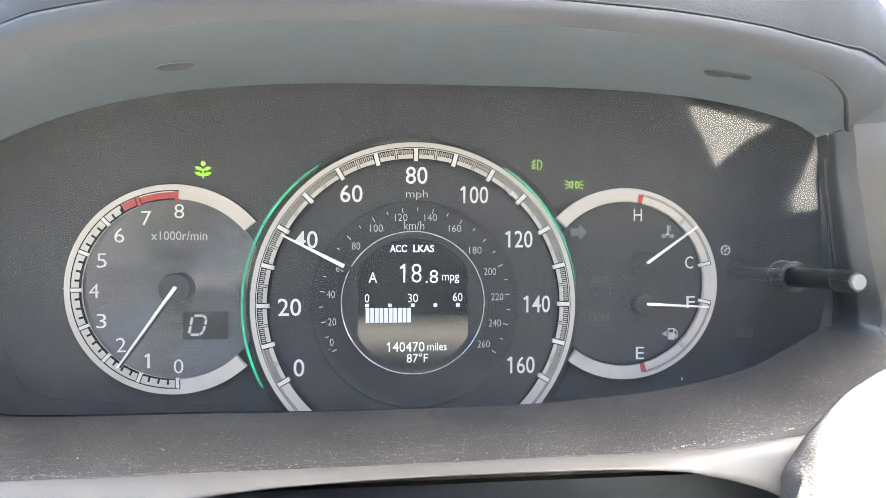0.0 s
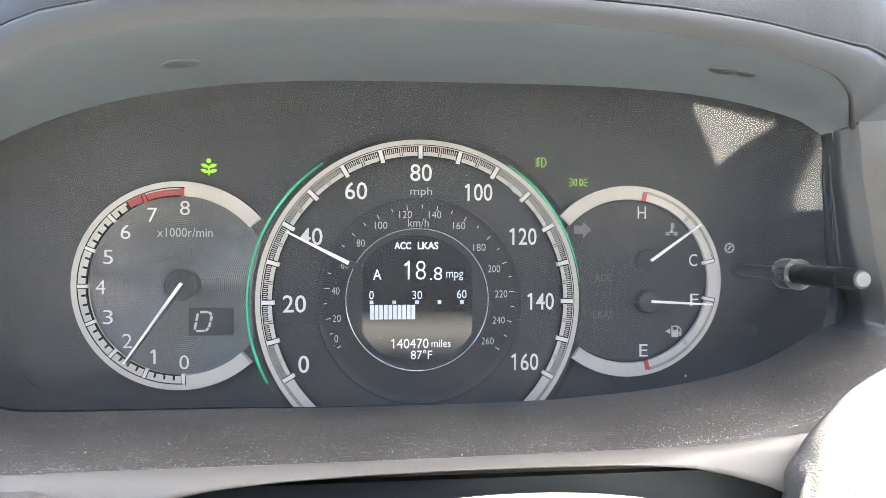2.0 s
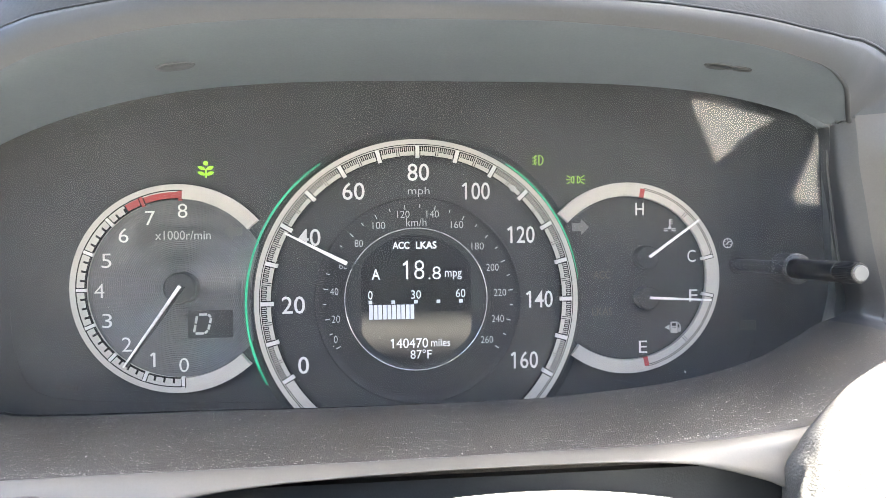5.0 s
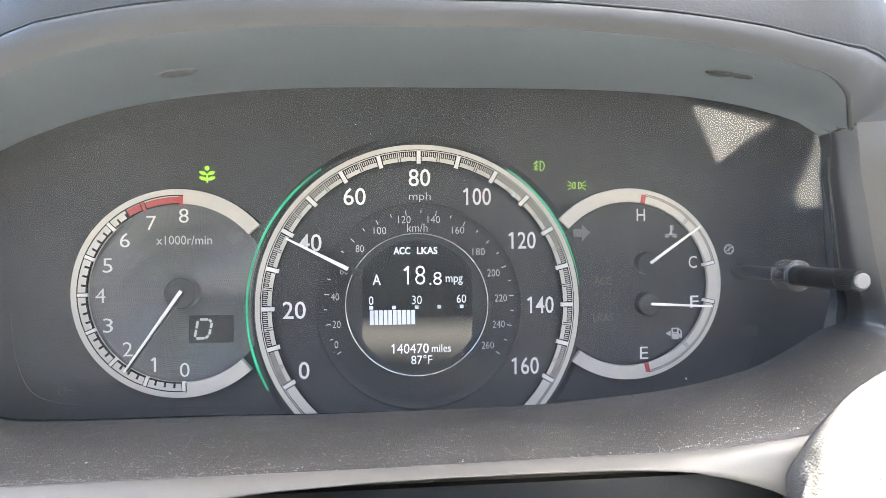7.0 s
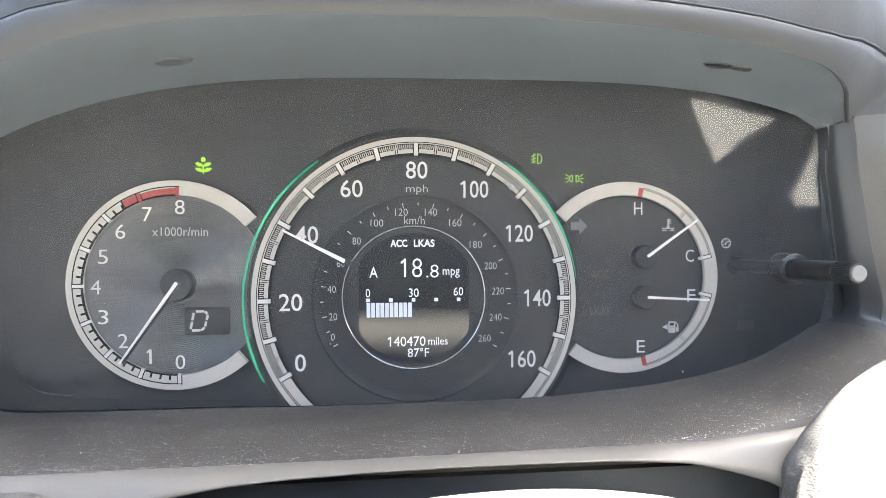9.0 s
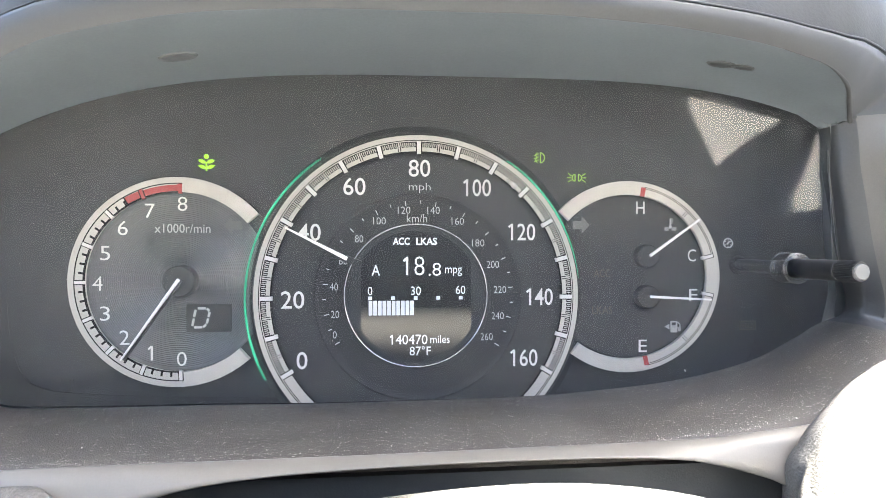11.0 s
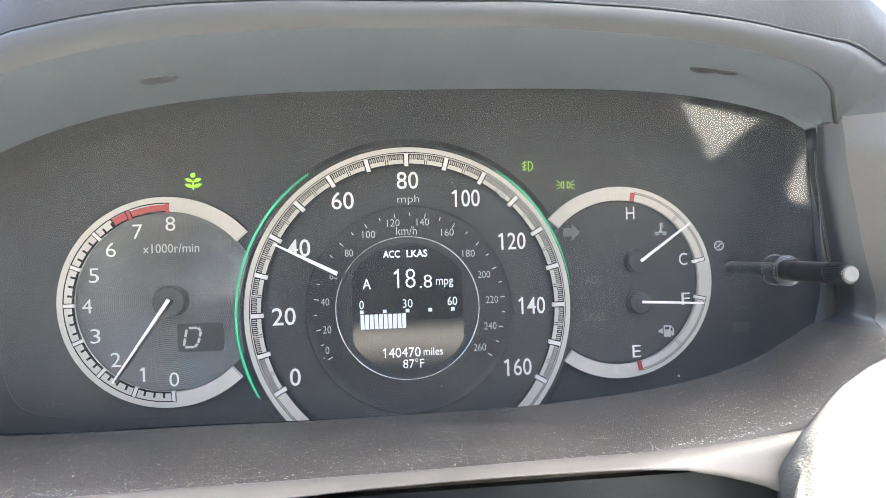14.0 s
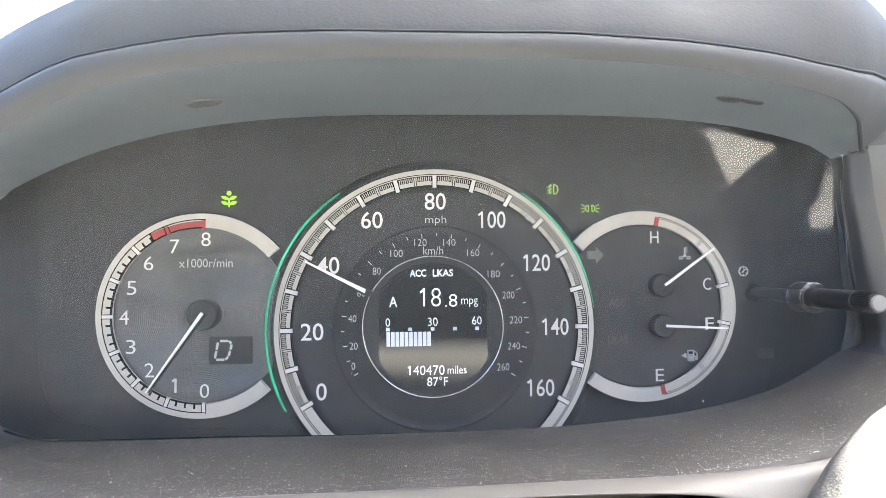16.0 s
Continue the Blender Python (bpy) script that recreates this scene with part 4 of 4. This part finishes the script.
def trim_arch(x):
    return lerp_table([(-0.22, -0.095), (-0.13, -0.0660), (-0.10, -0.0545), (-0.0725, -0.0461), (-0.0645, -0.0445), (-0.056, -0.0432), (-0.041, -0.0418), (-0.017, -0.0406), (0.007, -0.0399), (0.031, -0.0396), (0.0546, -0.0396), (0.066, -0.0400), (0.078, -0.0409), (0.09, -0.0434), (0.102, -0.0469), (0.112, -0.0515), (0.13, -0.064)], x)


rows = []
for i in range(81):
    x = -0.2 + 0.323 * i / 80
    a, b = trim_top(x), trim_arch(x)
    rows.append([(x, -0.0700, Z0 + a - 0.006), (x, -0.0712, Z0 + a - 0.0012), (x, -0.0722, Z0 + a - 0.0003), (x, -0.0735, Z0 + a), (x, -0.0765, Z0 + a * 0.72 + b * 0.28), (x, -0.0792, Z0 + a * 0.3 + b * 0.7), (x, -0.0800, Z0 + b + 0.0004), (x, -0.0797, Z0 + b), (x, -0.0770, Z0 + b - 0.0003), (x, -0.0700, Z0 + b - 0.0012)])
trim = tagged(part("lower_trim", grid_mesh(rows), SILVER, None, "", True), "silver-grey plastic trim strip arched over the steering column", "trim")


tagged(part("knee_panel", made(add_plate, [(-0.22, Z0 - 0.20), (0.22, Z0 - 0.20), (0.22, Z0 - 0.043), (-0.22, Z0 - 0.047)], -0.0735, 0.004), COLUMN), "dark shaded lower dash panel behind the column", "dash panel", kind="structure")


def crest(x):
    return lerp_table([(-0.14, -0.068), (-0.10, -0.052), (-0.06, -0.0425), (-0.038, -0.0378), (-0.0164, -0.0345), (0.0, -0.0330), (0.0135, -0.0321), (0.0268, -0.0319), (0.040, -0.0326), (0.055, -0.0346), (0.070, -0.0380), (0.085, -0.0435), (0.10, -0.052), (0.115, -0.064)], x)


column = thing("steering_column_cover", "grained steering column cover, sunlit on top and shaded behind", "column cover")
top_rows, neck_rows = [], []
for i in range(103):
    x = -0.14 + 0.255 * i / 102
    c = Z0 + (crest(x - 0.006) + crest(x) * 2 + crest(x + 0.006)) / 4
    top_rows.append([(x, y, c - d) for y, d in ((-0.1100, 0.0030), (-0.1104, 0.0004), (-0.1110, 0.0), (-0.1120, 0.0004), (-0.116, 0.0028), (-0.124, 0.0085), (-0.145, 0.026), (-0.165, 0.050), (-0.185, 0.085), (-0.19, 0.12))])
    neck_rows.append([(x, y, c - d) for y, d in ((-0.1105, 0.0020), (-0.1098, 0.016), (-0.100, 0.021), (-0.06, 0.023), (0.03, 0.020))])
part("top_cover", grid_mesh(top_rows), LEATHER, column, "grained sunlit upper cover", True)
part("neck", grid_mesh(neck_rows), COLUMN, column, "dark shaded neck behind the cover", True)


def dash_panel(label, edge, s):
    """A grained dash panel beside the column: edge lists (x, z) along its back, rounded towards the column; s is its side."""
    back = spline([(x * 0.956, 0.026 + (z - 0.026) * 0.956) for x, z in edge], 6)
    rows = []
    for y, drop, shift in ((-0.0705, 0.0034, 0.0008), (-0.0716, 0.0010, 0.0002), (-0.0735, 0.0, 0.0), (-0.0758, 0.0007, 0.0006), (-0.0776, 0.0016, 0.0014), (-0.0800, 0.0045, -0.0018), (-0.087, 0.015, -0.0075), (-0.096, 0.032, -0.0138), (-0.104, 0.055, -0.0185), (-0.108, 0.10, -0.0205)):
        rows.append([(p.x + s * shift, y - 0.007, Z0 + p.y - drop) for p in back])
    holder = thing("dash_panel", label, "dash panel", "dash panels")
    part("edge", grid_mesh(rows[:4]), GRAIN, holder, "rounded grained edge", True)
    part("front", grid_mesh(rows[3:]), GRAIN, holder, "grained front", True)
    return holder


dash_panel("sunlit grained beige-grey dash panel beside the steering column", [(0.1170, -0.11), (0.1150, -0.075), (0.1120, -0.058), (0.1118, -0.052), (0.1122, -0.0468), (0.1137, -0.0428), (0.1162, -0.0395), (0.1200, -0.0338), (0.1290, -0.0245), (0.1370, -0.0180), (0.150, -0.0115), (0.170, -0.0100), (0.20, -0.014), (0.27, -0.03)], 1)
dash_panel("shaded grained dash panel on the door side of the column", [(-0.1015, -0.12), (-0.1015, -0.075), (-0.1025, -0.056), (-0.1046, -0.0504), (-0.1072, -0.0475), (-0.1098, -0.0458), (-0.1124, -0.0450), (-0.1203, -0.0451), (-0.16, -0.0450), (-0.25, -0.044)], -1)

# ---- dust ----
rng = random.Random(7)
bm = bmesh.new()


def speck(bm, p, n, size):
    """A tiny four-sided crumb that lies on a surface with the normal n."""
    side = n.orthogonal().normalized()
    side.rotate(Matrix.Rotation(rng.random() * TAU, 3, n))
    other = n.cross(side)
    long = size * rng.uniform(1, 1.9)
    q = [p + side * long, p + other * size, p - side * long, p - other * size]
    base = [bm.verts.new(v) for v in q]
    tip = bm.verts.new(p + n * size * 0.7)
    for k in range(4):
        bm.faces.new((base[k], base[(k + 1) % 4], tip))


shelf_ids = list(range(N_RIGHT + 1, N_LEFT))
shelf_lengths = [(Vector(PROFILES[i][2]) - Vector(PROFILES[(i + 1) % COUNT][2])).length for i in shelf_ids]
for i in rng.choices(shelf_ids, shelf_lengths, k=19000):
    f, g = rng.random(), rng.random() ** 1.05
    k = g * 3.6
    k0 = int(k)
    h = k - k0
    A = [Vector(PROFILES[(i + d) % COUNT][k0 + e]) for d in (0, 1) for e in (0, 1)]
    p = (A[0] * (1 - h) + A[1] * h) * (1 - f) + (A[2] * (1 - h) + A[3] * h) * f
    n = (A[1] - A[0]).cross(A[2] - A[0]).normalized()
    if n.z < 0:
        n = -n
    size = 0.000036 + 0.00017 * rng.random() ** 5
    if rng.random() < 0.012:
        size *= 1.8
    speck(bm, p + n * 0.00001, n, size)
tagged(part("dust_specks", bm, DUST), "pale dust specks scattered over the black shelf", "dust", kind="stuff")
bm = bmesh.new()
for _ in range(170):
    x, z = rng.uniform(-0.16, 0.15), rng.uniform(-0.03, 0.075)
    if z > top_height(x) - 0.004:
        continue
    speck(bm, Vector((x, lens_plane(z) - 0.0003, Z0 + z)), Vector((0, -1, 0)), 0.00004 + 0.00011 * rng.random() ** 4)
speck(bm, Vector((0.1055, -0.0250, Z0 - 0.0275)), Vector((0, -1, 0)), 0.0004)
tagged(part("lens_dust", bm, DUST), "few pale dust specks stuck to the clear lens", "dust", kind="stuff")

# ---- dashboard top, and an unseen cabin shell toned for bounced and mirrored light ----
rows = []
for i in range(25):
    x = -0.44 + 1.48 * i / 24
    rows.append([(x, -0.03 if x > 0.2 or x < -0.22 else 0.05, Z0 - 0.02), (x, -0.015 if x > 0.2 or x < -0.22 else 0.052, Z0 + 0.02), (x, 0.05 if x > 0.2 or x < -0.22 else 0.056, Z0 + 0.06), (x, 0.20, Z0 + 0.085), (x, 0.62, Z0 + 0.06), (x, 0.70, Z0 + 0.02)])
tagged(part("dashboard", grid_mesh(rows), PAD, None, "", True), "dark grey dashboard top behind the instrument hood", "dashboard", kind="structure")


def panel(name, outline, holes, axis, at, mat, label):
    """A flat wall with openings. axis x: outline in (y, z); axis y: in (x, z); axis z: in (x, y)."""
    bm = bmesh.new()

    def place(a, b):
        return {"x": (at, a, b), "y": (a, at, b), "z": (a, b, at)}[axis]
    edges = []
    for loop in (outline, *holes):
        vs = [bm.verts.new(place(a, b)) for a, b in loop]
        for a, b in zip(vs, vs[1:] + vs[:1]):
            edges.append(bm.edges.new((a, b)))
    bmesh.ops.triangle_fill(bm, use_beauty=True, edges=edges)
    ob = part(name, bm, mat)
    mod = ob.modifiers.new("thickness", "SOLIDIFY")
    mod.thickness = 0.012
    mod.offset = 0
    return tagged(ob, label, "cabin wall", kind="structure")


def rect(a0, b0, a1, b1):
    return [(a0, b0), (a1, b0), (a1, b1), (a0, b1)]


ROOF = 1.56
# Made-up roof opening; its front edge sets where sun meets column and dash panel.
SUN_OPENING = [(0.06, -0.89), (0.68, -0.89), (0.72, -0.85), (0.72, -0.24), (0.62, -0.13), (0.425, -0.055), (0.41, -0.030), (0.40, -0.021), (0.388, -0.015), (0.366, -0.021), (0.24, -0.051), (0.085, -0.069), (0.035, -0.076), (0.015, -0.09), (0.015, -0.85)]
panel("floor", rect(-0.5, -2.4, 1.1, 0.7), [], "z", 0.58, CARPET, "beige carpeted cabin floor")
panel("ceiling", rect(-0.5, -2.4, 1.1, 0.26), [SUN_OPENING], "z", ROOF, HEADLINER, "unseen pale roof, its added opening shaped to let sun onto column and panel")
# Unseen window openings, outlined to give the pale patches mirrored in the lens.
REAR_PANE = [(-1.93, 1.46), (-1.607, 1.092), (-1.485, 1.157), (-1.407, 1.189), (-1.27, 1.231), (-1.20, 1.27), (-1.19, 1.46)]
QUARTER_PANE = [(-1.135, 1.21), (-1.151, 1.176), (-1.206, 1.056), (-1.232, 1.026), (-1.228, 0.974), (-0.93, 0.993), (-0.93, 1.21)]
panel("wall_right", [(-2.4, 0.4), (0.7, 0.4), (0.7, 1.05), (0.26, 1.56), (-2.4, 1.56)], [[(-0.55, 1.20), (-0.10, 1.20), (-0.10, 1.34), (-0.55, 1.34)], REAR_PANE, QUARTER_PANE], "x", 1.05, DOOR, "cabin side wall with window openings")
for name, loop in (("window_1", REAR_PANE), ("window_2", QUARTER_PANE)):
    bm = bmesh.new()
    ym, zm = sum(a for a, _ in loop) / len(loop), sum(b for _, b in loop) / len(loop)
    bm.faces.new([bm.verts.new((1.058, ym + (a - ym) * 1.14, zm + (b - zm) * 1.14)) for a, b in loop])
    tagged(part(name, bm, GLOW_PANE), "added translucent pane over a rear side window opening, mirrored in the lens", "window", kind="structure")
panel("wall_left", [(-2.4, 0.4), (0.7, 0.4), (0.7, 1.05), (0.26, 1.56), (-2.4, 1.56)], [[(-0.62, 1.15), (0.44, 1.15), (0.24, 1.50), (-0.62, 1.50)]], "x", -0.45, material("driver_door_trim", (0.30, 0.302, 0.304), 0.8, var=0.06, scale=1.5, grain=20), "driver side cabin wall with window opening")
panel("wall_back", rect(-0.5, 0.4, 1.1, 1.56), [], "y", -2.4, material("grey_rear_trim", (0.34, 0.343, 0.346), 0.8, var=0.04, scale=1.5, grain=20), "plain grey rear cabin wall")
panel("wall_front", rect(-0.5, 0.4, 1.1, 1.02), [], "y", 0.70, CARPET, "firewall below the dashboard")
bm = bmesh.new()
bmesh.ops.create_grid(bm, x_segments=2, y_segments=2, size=400)
tagged(part("ground", bm, GROUND), "sunlit asphalt ground outside the car", "ground", kind="structure")
